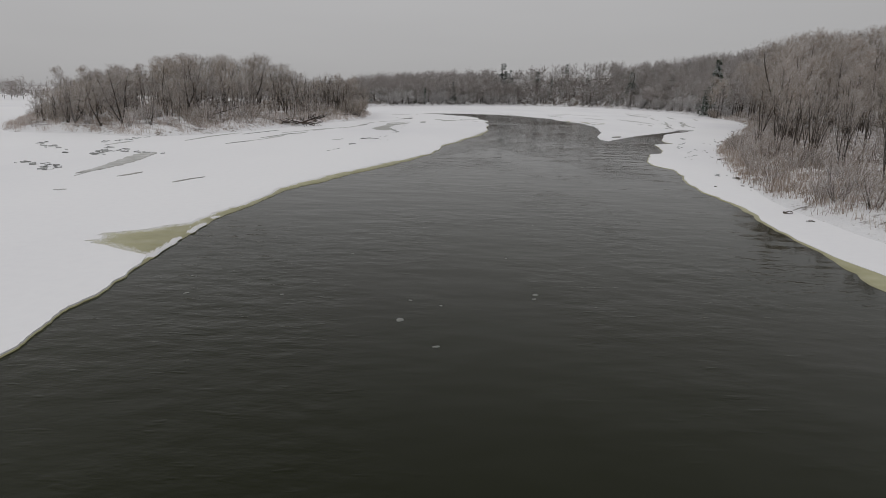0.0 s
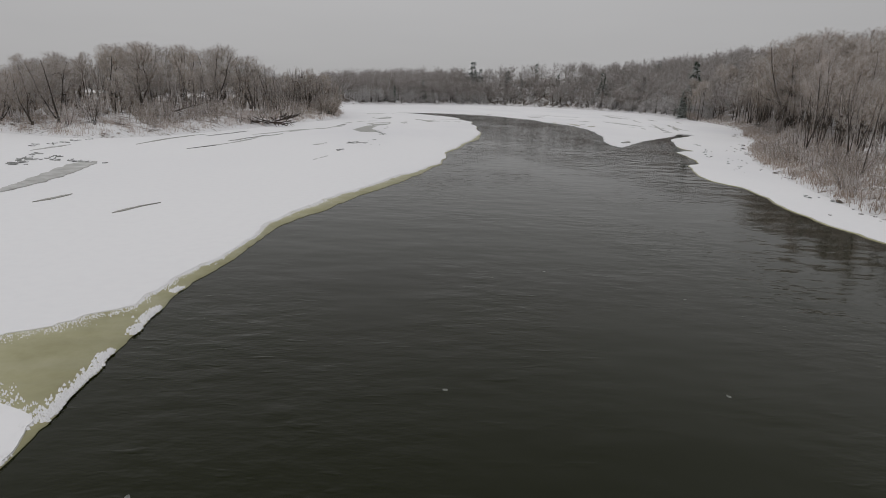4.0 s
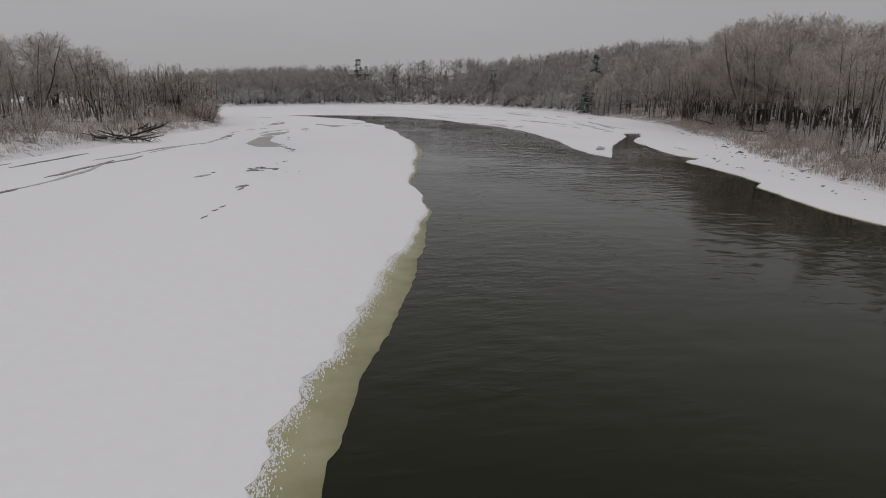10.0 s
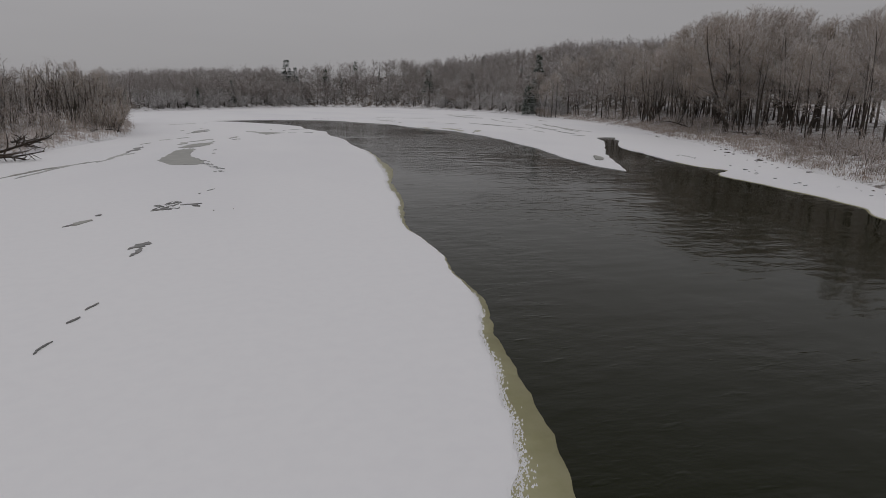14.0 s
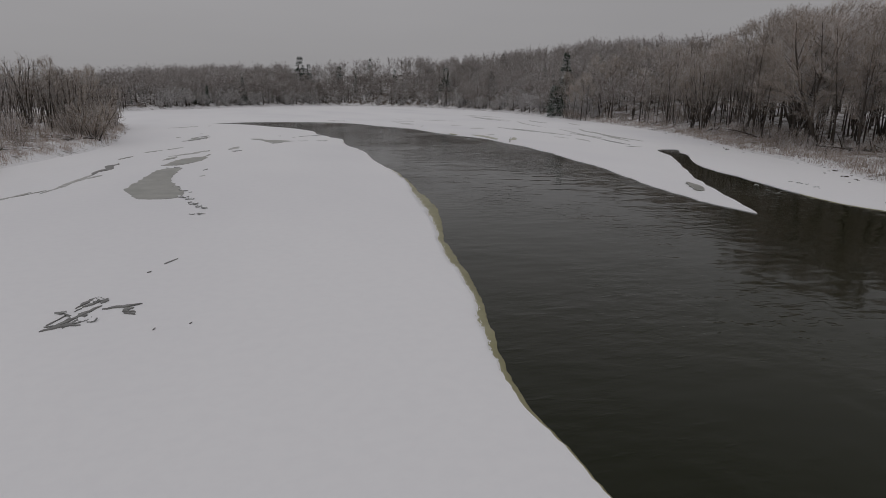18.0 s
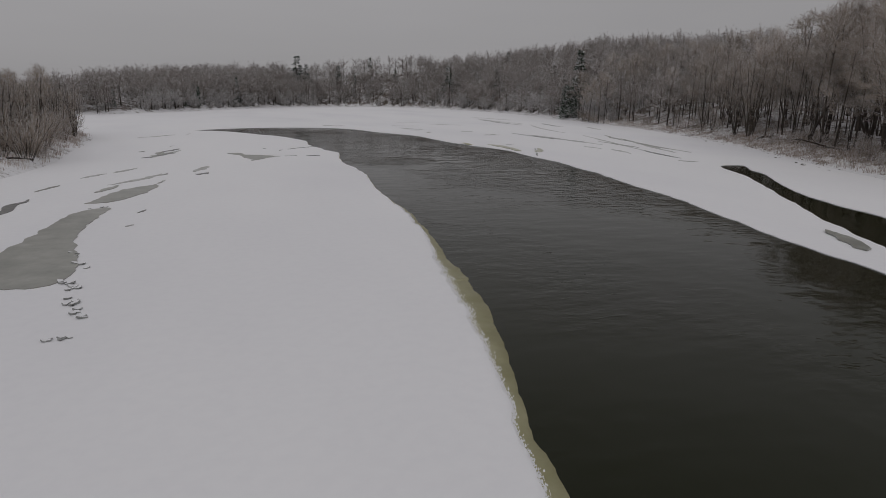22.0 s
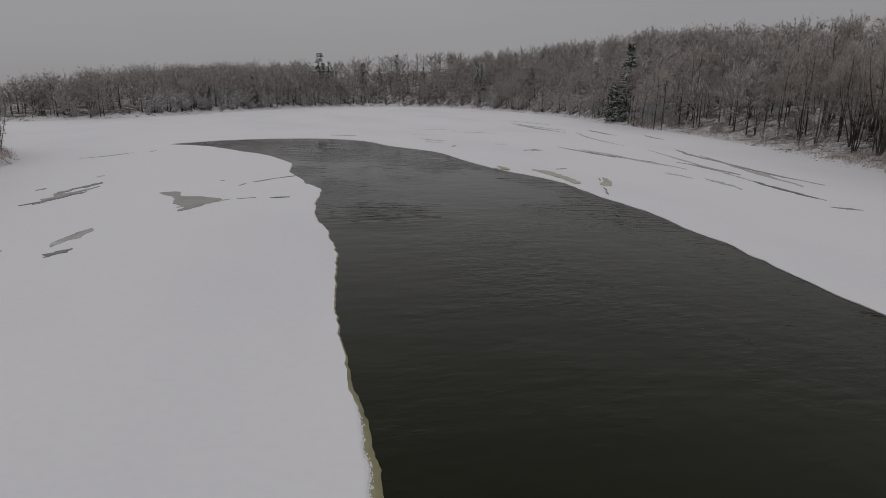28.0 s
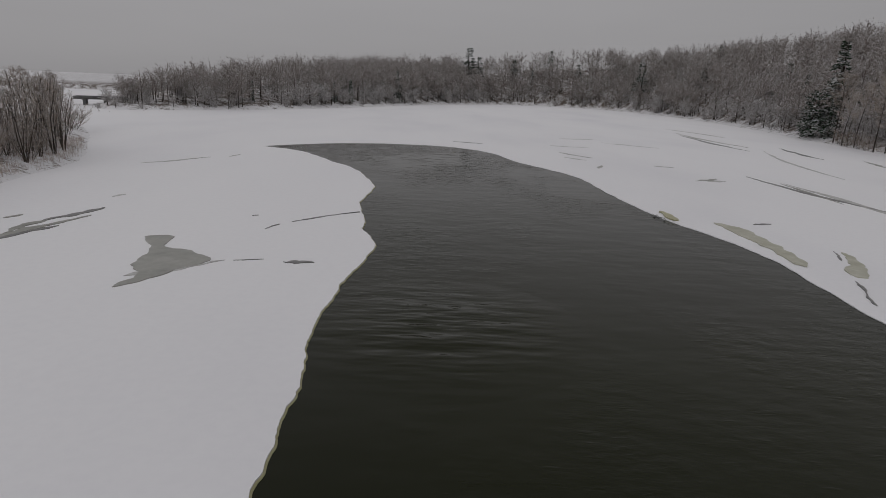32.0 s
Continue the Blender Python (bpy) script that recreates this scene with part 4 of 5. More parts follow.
for v in range(3):
    t = crowned(300 + v, 10.0, 2.9, .068, .2, 11, 6, 6, .45, 4 + v, .26)
    masters["stems", v] = make_tree("multi_stem_tree", t, BROWNTWIG, "bare brown multi-stem tree leaning out over the bank", group=WOODS, least=.012)
for v in range(3):
    t = Tree(400 + v)
    put_limbs(t, .25, 12, .55, 2.3, .022, SHRUB)
    t.grow_to(2.4, 1.6)
    masters["shrub", v] = make_tree("shrub", t, (BROWNTWIG, FROSTGRASS, GRASS)[v], ("brown leafless willow shrub on the snowy bank", "frosted leafless shrub on the snowy bank", "tan-brown leafless bush on the snowy bank")[v], "shrub", "leafless shrubs", 1, 1.0, .009)


def conifer(seed, height, pine):
    """Whorls of drooping boughs, each with many short needle sprays; a pine has fewer, flatter, uneven tiers."""
    rng = random.Random(seed)
    tree = Tree(seed)
    tree.limb((0, 0, 0), (.01, 0, 1), height, height * .016 + .06, 0, .1, [(8, .015, .02, 0, 0, 0, 0)])
    verts, tris = [], []
    tiers = 18 if pine else 40
    start = .32 if pine else .06
    for i in range(tiers):
        f = start + (1 - start) * (i + rng.random() * .5) / tiers
        reach = height * ((.22 * (1 - f) ** .55 + .02) if pine else (.25 * (1 - f) + .012)) * (rng.uniform(.7, 1.15) if pine else 1)
        for j in range(rng.randint(4, 6) if pine else 5):
            if pine and rng.random() < .15:
                continue
            a = rng.uniform(0, 2 * math.pi)
            tilt = rng.uniform(0.02, .25) if pine else rng.uniform(-.5, .0)
            reach_j = reach
            reach = reach_j * (1 if pine else rng.uniform(.6, 1.15))
            d = Vector((math.cos(a) * math.cos(tilt), math.sin(a) * math.cos(tilt), math.sin(tilt)))
            b = Vector((0, 0, f * height))
            tree.segs.append((*b, *(b + d * reach * .85), .035, .012, 1))
            side = Vector((-d.y, d.x, 0)).normalized()
            m = max(5, int(reach * 7))
            for q in range(m):
                g = .25 + .75 * (q + rng.random()) / m
                p = b + d * reach * g
                ln = (.28 + .3 * (1 - g)) * (1.1 if pine else .9)
                for sgn in (-1, 1):
                    o = (side * sgn * rng.uniform(.5, 1) + d * rng.uniform(.3, .9) + Vector((0, 0, rng.uniform(-.35, .45)))).normalized() * ln
                    w = Vector((rng.gauss(0, 1), rng.gauss(0, 1), rng.gauss(0, 1))).normalized() * ln * .3
                    k = len(verts)
                    verts += [tuple(p - w * .4), tuple(p + w * .4), tuple(p + o * .6 + w), tuple(p + o * 1.15), tuple(p + o * .5 - w)]
                    tris += [(k, k + 1, k + 2), (k, k + 2, k + 4), (k + 4, k + 2, k + 3)]
    e = new("pine_tree" if pine else "spruce_tree")
    e.empty_display_size = .3
    part("trunk", tree.mesh("trunk", (0, 1), BARK), e)
    part("crown", mesh_arrays("crown", verts, tris, NEEDLE), e)
    return tagged(e, "tall dark green pine dusted with snow on the shore" if pine else "dark green spruce with snow on its boughs", "tree", "conifers on the shore")


masters["pine", 0] = conifer(71, 13.5, True)
masters["spruce", 0] = conifer(72, 12.0, False)
masters["spruce", 1] = conifer(73, 8.0, False)


def plant(kind, v, x, y, s=1.0, turn=0.0, lean=0.0, label="", tall=1.0):
    ob = masters[kind, v]
    c = copy_thing(ob, pose(x, y, land_z(x, y) - .12, lean, 0, turn) @ Matrix.Diagonal((s, s, s * tall, 1)))
    c.scale = (s, s, s * tall)
    if label:
        tagged(c, label)
    return c


rng = random.Random(11)
bank_pts = spline(BANK_LINE, 1.0)
bank_tan = np.gradient(bank_pts, axis=0)
bank_tan /= np.hypot(bank_tan[:, 0], bank_tan[:, 1])[:, None]
bank_out = np.stack([bank_tan[:, 1], -bank_tan[:, 0]], 1)


def along_bank(y0, y1, d0, d1):
    """A random place behind the foot of the bank, between two stations upstream."""
    ok = np.where((bank_pts[:, 1] >= y0) & (bank_pts[:, 1] <= y1) & (bank_pts[:, 0] > 10))[0]
    i = ok[int(rng.random() * len(ok))]
    d = d0 + (d1 - d0) * rng.random()
    return bank_pts[i] + bank_out[i] * d


taken = []


def free(p, gap):
    if any((p[0] - q[0]) ** 2 + (p[1] - q[1]) ** 2 < gap * gap for q in taken):
        return False
    taken.append(p)
    return True


# the woods grow taller upstream
TALL_AT = [-4, 24, 35, 50, 67, 81, 102, 120, 140, 161, 207]
TALL = [.4, .41, .43, .49, .68, .93, 1.16, 1.24, 1.16, 1.06, 1.1]


def bank_woods(n, y0, y1, d0, d1, kinds, s0, s1, gap):
    k = 0
    for _ in range(n * 5):
        if k >= n:
            break
        p = along_bank(y0, y1, d0, d1)
        if not free(p, gap):
            continue
        kind = rng.choice(kinds)
        foot = bank_pts[int(np.argmin(np.hypot(bank_pts[:, 0] - p[0], bank_pts[:, 1] - p[1])))]
        s = rng.uniform(s0, s1) * (1 if kind == "shrub" else np.interp(foot[1], TALL_AT, TALL))
        if kind != "shrub" and foot[1] < 95:
            s *= np.interp(np.hypot(*(p - foot)), [7, 18], [1, .84])
        plant(kind, rng.randrange({"spread": 3, "slim": 5, "stems": 3, "shrub": 3}[kind]), p[0], p[1], s, rng.uniform(0, 360), rng.uniform(-2.5, 2.5))
        k += 1


SLIMS = ["slim"] * 7 + ["stems"]
bank_woods(12, 28, 60, 3, 7, ["stems", "stems", "slim"], .9, 1.05, 2.2)
bank_woods(26, -4, 26, 4, 14, SLIMS, .85, 1.05, 1.7)
bank_woods(40, 26, 62, 4, 20, SLIMS, .66, 1.08, 1.7)
bank_woods(52, 60, 90, 4, 20, SLIMS, .66, 1.08, 1.7)
bank_woods(64, 88, 118, 4.5, 21, SLIMS + ["spread"], .66, 1.08, 1.8)
bank_woods(50, 114, 144, 5, 22, SLIMS + ["spread"], .66, 1.08, 1.9)
bank_woods(44, 140, 207, 5, 22, SLIMS + ["spread"], .7, 1.1, 2.4)
bank_woods(36, 30, 150, 3, 16, ["slim", "stems"], .35, .6, 1.2)
bank_woods(30, 120, 162, 2.5, 13, ["slim", "stems", "stems"], .6, .9, 1.4)
bank_woods(24, 112, 162, 2.5, 10, ["shrub"], .5, .9, 1.0)
bank_woods(56, 22, 74, .8, 5, ["shrub"], .4, .8, 1.0)
bank_woods(32, 14, 106, 2.0, 9, ["shrub"], .5, 1.0, 1.2)
bank_woods(26, 94, 207, 1.5, 8, ["shrub"], .5, 1.1, 1.4)

# the conifers of the outer bend
plant("spruce", 0, 92.6, 217, 2.1, 40, tall=.72)
plant("spruce", 1, 91.5, 221.5, 1.2, 10)
plant("spruce", 1, 90.6, 214.2, 1.0, 80)
for x, y, s in ((85.46, 199.55, 0.9), (87.48, 208.01, 1.07), (83.53, 192.37, 1.01), (89.71, 210.22, 1.02), (86.2, 203.8, 0.79), (83.18, 189.35, 0.95)):
    plant("slim", int(y) % 4, x, y, s, 50 * s)
for x, y, s in ((85.06, 197.74, 1.35), (86.11, 201.95, 1.24), (87.38, 206.15, 1.35), (84.07, 194.77, 1.12)):
    plant("shrub", int(y) % 3, x, y, s, 90 * s)
plant("spruce", 1, 93.4, 226.5, 1.1, 180)
plant("pine", 0, 35.71, 410.03, 1.9, 20, tall=.74)
plant("pine", 0, 41.15, 415.78, 1.11, 140)
plant("pine", 0, 60.02, 422.58, 1.05, 70)
plant("pine", 0, 106.76, 365.69, 1.38, 260)
for x, y, s, kind, v in ((-15.68, 292.67, 0.79, 'spruce', 1), (-11.28, 299.79, 0.91, 'spruce', 1), (-18.92, 286.26, 0.67, 'spruce', 1), (2.6, 336.21, 0.95, 'spruce', 0), (-32.59, 260.57, 0.65, 'spruce', 1), (69.34, 420.17, 0.86, 'spruce', 0), (92.59, 417.72, 0.8, 'pine', 0), (116.16, 326.77, 0.78, 'pine', 0), (109.7, 301.38, 0.65, 'spruce', 0), (113.19, 268.31, 0.71, 'pine', 0), (103.21, 243.85, 0.8, 'spruce', 0), (112.65, 229.28, 0.79, 'pine', 0), (23.21, 376.94, 0.76, 'spruce', 1), (132.8, 350.38, 0.9, 'pine', 0), (82.08, 437.73, 0.92, 'pine', 0)):
    plant(kind, v, x, y, s, 37 * x % 360)

# the island: big spreading trees inland, brush and saplings at the tip
for x, y, s, v in ((-37, 62.5, 0.42, 0), (-35, 63, 0.49, 1), (-40.5, 64, 0.34, 1), (-44, 66, 0.31, 2), (-33.5, 76, 0.65, 0), (-38, 80, 0.62, 2), (-41.5, 71, 0.45, 1), (-46, 72, 0.32, 0), (-38, 70, 0.44, 2),
                   (-49.5, 76, 0.31, 1), (-43.5, 79, 0.54, 0), (-52, 82, 0.32, 2), (-47, 86, 0.46, 1), (-41.5, 88, 0.65, 0), (-57, 90, 0.32, 2), (-36.5, 87, 0.69, 1), (-35.5, 95, 0.71, 2), (-31.5, 95, 0.74, 1), (-40.5, 97, 0.74, 0),
                   (-45.5, 96, 0.68, 2), (-51, 96, 0.51, 1), (-60, 100, 0.42, 0), (-55, 106, 0.56, 2), (-47, 106, 0.78, 1), (-38.5, 104, 0.75, 0),
                   (-33.2, 106, 0.79, 2), (-66, 110, 0.42, 1), (-28.6, 104, 0.68, 0), (-26.4, 108, 0.6, 1), (-36, 113, 0.83, 1), (-30.5, 114, 0.69, 0), (-42, 113, 0.79, 2)):
    plant("spread", v, x, y, max(s, .45), rng.uniform(0, 360), rng.uniform(-4, 4), tall=.95 * s / max(s, .45), label= "large bare brown spreading tree with many limbs on the island")
for x, y, s in ((-24.04, 119.79, 0.83), (-25.34, 122.94, 0.88), (-23.05, 124.39, 0.79), (-26.63, 119.36, 0.76)):
    plant("stems", int(y) % 3, x, y, s * .86, 40 * x, 0, "tall slender bare stems in a clump on the island")
for x, y, s in ((-24.33, 143.83, 0.67), (-26.47, 147.1, 0.73), (-25.38, 151.03, 0.7), (-28.57, 154.39, 0.73), (-27.52, 159.45, 0.69), (-31.28, 163.02, 0.73), (-32.36, 169.31, 0.7), (-34.54, 172.77, 0.74), (-36.68, 179.11, 0.69), (-38.89, 182.67, 0.74), (-22.79, 137.72, 0.62), (-30.24, 150.59, 0.74), (-35.58, 165.44, 0.76)):
    plant("stems", int(y) % 3, x, y, s * .88, 40 * x, 0, "bare brown multi-stem tree on the island shore")
for x, y, s in ((-21.44, 142.33, 1.56), (-23.28, 152.73, 1.45), (-22.2, 147.45, 1.24), (-28.62, 165.7, 1.56), (-32.93, 175.66, 1.47), (-18, 116.83, 1.85), (-18.88, 118.97, 1.69), (-19.29, 115.3, 1.49), (-18.58, 122.68, 1.59), (-19.38, 128.19, 1.48)):
    plant("shrub", 0, x, y, s, 50 * y, 0, "large dark many-stemmed shrub at the tip of the island")
for i, (x, y) in enumerate(((-20.6, 147.2), (-20.1, 144.4), (-21.0, 149.8), (-21.9, 148.4), (-22.2, 145.7), (-21.8, 152.7), (-23.0, 151.5), (-23.6, 149.6), (-23.2, 155.1), (-24.4, 153.2), (-25.2, 155.6))):
    plant("stems", i % 3, x, y, (.5, .56, .62, .53)[i % 4], 67 * i, 0, "bare brown multi-stem tree at the upstream tip of the island")


cand = np.random.default_rng(21).uniform((-64, 58), (-16, 190), (12000, 2))
cand = cand[inside(island, cand[:, 0], cand[:, 1])]
cand_d = far_from(island, cand[:, 0], cand[:, 1])
cand_i = 0


def island_place(y0, y1, d0, d1):
    """The next free place on the island's side towards the river."""
    global cand_i
    while True:
        cand_i = (cand_i + 1) % len(cand)
        (x, y), d = cand[cand_i], cand_d[cand_i]
        if y0 <= y <= y1 and d0 <= d <= d1 and free((x, y), 0.9):
            return x, y


for n, y0, y1, d0, d1, kinds, s0, s1 in ((20, 66, 92, 6, 14, ["slim", "stems"], .36, .5), (26, 92, 120, 4, 11, ["stems", "slim", "stems"], .4, .55), (30, 118, 154, 2.5, 9, ["stems", "slim", "stems"], .5, .66),
                                         (54, 64, 125, 1.0, 6, ["shrub"], .4, .75), (14, 118, 150, .8, 4, ["shrub"], .9, 1.3), (32, 72, 120, 4, 13, ["shrub"], .7, 1.2), (34, 60, 84, 1.2, 9, ["shrub"], .55, 1.0), (30, 60, 80, 2.5, 12, ["stems", "slim", "stems"], .28, .42), (24, 76, 100, 8, 22, ["stems"], .36, .55), (16, 148, 180, 2, 14, ["stems", "slim"], .42, .55), (30, 72, 125, 8, 24, ["slim"], .42, .56)):
    for _ in range(n):
        x, y = island_place(y0, y1, d0, d1)
        kind = rng.choice(kinds)
        plant(kind, rng.randrange(3), x, y, rng.uniform(s0, s1), rng.uniform(0, 360), rng.uniform(-5, 5))
for ob in masters.values():
    for o in (*ob.children_recursive, ob):
        bpy.data.objects.remove(o)


# ---- far woods: the wooded hill beyond the bend, as one mass of small trees ----
def far_tree(seed, kind):
    """A small tree for the far hill with a rounded crown; a low frosted one; or a shoreline bush."""
    rng_t = random.Random(seed)
    if kind == 2:
        t = Tree(seed)
        put_limbs(t, .3, 7, .5, 2.4, .04, [(2, .12, .05, 6, .6, .5, .1), (1, .2, .05, 4, .7, .6, .1), (1, .2, .03, 0, 0, 0, 0)])
        return t.grow_to(2.2, 1.6)
    t = Tree(seed)
    h, w, foot = ((10.5, 3.9, .3), (6.0, 3.1, .14))[kind]
    for i in range(4):
        t.segs.append((0, 0, h * .19 * i, 0, 0, h * .19 * (i + 1), .15 - .03 * i, .12 - .03 * i, 0))

    def bent(d, much):
        o = Vector((rng_t.gauss(0, 1), rng_t.gauss(0, 1), rng_t.gauss(0, 1)))
        return (d + (o - d * o.dot(d)).normalized() * much).normalized()

    for i in range(10):
        v = (i + rng_t.random()) / 10
        a = i * 2.4 + rng_t.uniform(-.5, .5)
        el = .25 + 1.0 * v + rng_t.gauss(0, .18)
        d = Vector((math.cos(a) * math.cos(el), math.sin(a) * math.cos(el), math.sin(el)))
        b = Vector((0, 0, h * (foot + (.72 - foot) * v)))
        reach = (w * .95 + .25 * h * v * math.sin(el)) * rng_t.uniform(.7, 1.08)
        mid = b + d * reach * .5
        d = (d + Vector((0, 0, .3))).normalized()
        e = mid + d * reach * .5
        t.segs += [(*b, *mid, .05, .03, 1), (*mid, *e, .03, .015, 1)]
        for q in range(5):
            f = .15 + .85 * (q + rng_t.random()) / 5
            p = b.lerp(mid, f * 2) if f < .5 else mid.lerp(e, f * 2 - 1)
            sd = bent(d, rng_t.uniform(.5, 1.3))
            ln = w * rng_t.uniform(.25, .5) * (1.2 - .5 * f)
            t.segs.append((*p, *(p + sd * ln), .022, .012, 1))
            for k in range(4):
                g = .25 + .75 * (k + rng_t.random()) / 4
                td = bent(sd, rng_t.uniform(.4, 1.2))
                t.segs.append((*(p + sd * ln * g), *(p + sd * ln * g + td * w * rng_t.uniform(.14, .26)), .02, .01, 2))
    return t.grow_to(h * 1.06, w).trim(h, w * 1.1, .6)


def far_woods():
    rnd = np.random.default_rng(9)
    kinds = []
    for v in range(9):
        t = far_tree(500 + v, 0 if v < 5 else 1 if v < 8 else 2)
        res = []
        for levels, least in (((0,), .03), ((1, 2), .059)):
            me = t.mesh("far_part", levels, BARK, 1.0, least)
            vs = np.empty(len(me.vertices) * 3, np.float32)
            me.vertices.foreach_get("co", vs)
            fs = np.empty(len(me.polygons) * 3, np.int32)
            me.polygons.foreach_get("vertices", fs)
            res.append((vs.reshape(-1, 3), fs.reshape(-1, 3)))
            bpy.data.meshes.remove(me)
        kinds.append(res)
    places = []
    for n, first, many, d0, d1, pw, start in ((90, 8, 1, .8, 6, 1.0, 161), (560, 5, 3, 2.5, 30, 1.6, 161), (1350, 0, 5, 3, 52, 1.1, 161), (330, 0, 5, 2.5, 30, 1.0, 320)):
        k = 0
        ok = np.where((bank_pts[:, 1] >= start) & (bank_pts[:, 0] >= -61))[0]
        i = rnd.choice(ok, n * 2)
        spots = bank_pts[i] + bank_out[i] * (d0 + (d1 - d0) * rnd.random(n * 2) ** pw)[:, None] + rnd.normal(0, .8, (n * 2, 2))
        spots = spots[~inside(river_poly, spots[:, 0], spots[:, 1]) & (spots[:, 0] > -61)]
        if first >= 5:
            spots = spots[spots[:, 1] > 188]
        for x, y in spots[:n]:
            size = np.interp(x, [-60, -50, -42, -30, -15, 38, 300], [.52, .72, .88, .95, 1.0, 1.06, 1.04]) * rnd.uniform(.72, 1.16)
            places.append((x, y, size, rnd.uniform(0, 6.28), first + k % many))
            k += 1
    # behind the near woods, where only trunks and crowns show between the trees
    ok = np.where((bank_pts[:, 1] >= 24) & (bank_pts[:, 1] <= 150) & (bank_pts[:, 0] > 10))[0]
    for k in range(110):
        i = rnd.choice(ok)
        x, y = bank_pts[i] + bank_out[i] * rnd.uniform(20, 38)
        places.append((x, y, np.interp(bank_pts[i, 1], TALL_AT, TALL) * .98 * rnd.uniform(.8, 1.04), rnd.uniform(0, 6.28), k % 5))
    # the inner woods of the island
    n_isl = 0
    while n_isl < 130:
        x, y = rnd.uniform(-98, -30), rnd.uniform(74, 188)
        if inside(island, x, y) and far_from(island, x, y) > 9:
            places.append((x, y, np.interp(y, [74, 110, 150], [.5, .62, .72]) * np.interp(x, [-90, -70, -50], [.7, .78, 1]) * rnd.uniform(.8, 1.05), rnd.uniform(0, 6.28), n_isl % 5))
            n_isl += 1
    # a low belt of trees across the plain beyond the island
    for k in range(150):
        x = rnd.uniform(-330, -125)
        places.append((x, 190 - .35 * (x + 115) + rnd.uniform(0, 60), rnd.uniform(.7, 1.0), rnd.uniform(0, 6.28), k % 5))
    for pi_, nm, mat, lo, hi, label in ((0, "far_trunks", BARK, 0, 9, "dark trunks of the woods on the far hill"), (1, "far_woods", FARTWIG, 0, 5, "brown-grey bare woods covering the far hill"),
                                        (1, "frosted_understory", FROSTTWIG, 5, 9, "pale frosted low trees along the far shore")):
        vv, ff, k = [], [], 0
        for x, y, s, a, kind in places:
            if not lo <= kind < hi:
                continue
            v, f = kinds[kind][pi_]
            c, q = math.cos(a), math.sin(a)
            vv.append(np.column_stack([(v[:, 0] * c - v[:, 1] * q) * s + x, (v[:, 0] * q + v[:, 1] * c) * s + y, v[:, 2] * s + land_z(x, y) - .1]))
            ff.append(f + k)
            k += len(v)
        tagged(new(nm, mesh_arrays(nm, np.vstack(vv), np.vstack(ff), mat)), label, "woods", kind="stuff")


FARTWIG = bark_material("bare_far_twigs", (0.16, 0.135, 0.12), (0.32, 0.28, 0.255), 0.55, 0.1, 0.8)
FROSTTWIG = bark_material("frosted_far_twigs", (0.21, 0.195, 0.185), (0.38, 0.36, 0.35), 0.65, 0.05, 0.7)
far_woods()


# ---- dry grass and brush along the banks ----
def grass_field(name, mat, label, n, pick, h0, h1, clump, seed):
    rnd = random.Random(seed)
    verts, tris = [], []
    made = 0
    while made < n:
        cx, cy = pick(rnd)
        z = land_z(cx, cy)
        if z < .12:
            continue
        hh = rnd.uniform(h0, h1)
        for _ in range(clump):
            x, y = cx + rnd.gauss(0, .28), cy + rnd.gauss(0, .28)
            a = rnd.uniform(0, 2 * math.pi)
            h = hh * rnd.uniform(.5, 1.15)
            lean = rnd.uniform(.1, .95)
            w = .012 * rnd.uniform(.6, 1.4)
            tx, ty = x + math.cos(a) * lean * h, y + math.sin(a) * lean * h
            sx, sy = -math.sin(a) * w, math.cos(a) * w
            k = len(verts)
            verts += [(x - sx, y - sy, z - .05), (x + sx, y + sy, z - .05), ((x + tx) / 2 + sx * .7, (y + ty) / 2 + sy * .7, z + h * .6), ((x + tx) / 2 - sx * .7, (y + ty) / 2 - sy * .7, z + h * .6), (tx, ty, z + h)]
            tris += [(k, k + 1, k + 2), (k, k + 2, k + 3), (k + 3, k + 2, k + 4)]
            made += 1
    return tagged(new(name, mesh_arrays(name, verts, tris, mat)), label, "grass", kind="stuff")


def pick_bank(y0, y1, d0, d1):
    ok = np.where((bank_pts[:, 1] >= y0) & (bank_pts[:, 1] <= y1) & (bank_pts[:, 0] > 10))[0]

    def pick(rnd):
        i = ok[int(rnd.random() * len(ok))]
        d = d0 + (d1 - d0) * rnd.random() ** 1.4
        q = bank_pts[i] + bank_out[i] * d
        return q[0] + rnd.gauss(0, .4), q[1] + rnd.gauss(0, .4)
    return pick


def pick_island(rnd):
    while True:
        i = int(rnd.random() * len(island))
        if island[i, 0] > -66 and island[i, 1] < 165:
            break
    c = np.array((-60., 125.))
    d = c - island[i]
    d /= np.hypot(*d)
    q = island[i] + d * (0.4 + 7 * rnd.random() ** 1.4)
    return q[0] + rnd.gauss(0, .4), q[1] + rnd.gauss(0, .4)


def pick_island_inner(rnd):
    while True:
        i = int(rnd.random() * len(cand))
        if 3 < cand_d[i] < 24 and cand[i, 1] < 160:
            return cand[i, 0] + rnd.gauss(0, .6), cand[i, 1] + rnd.gauss(0, .6)


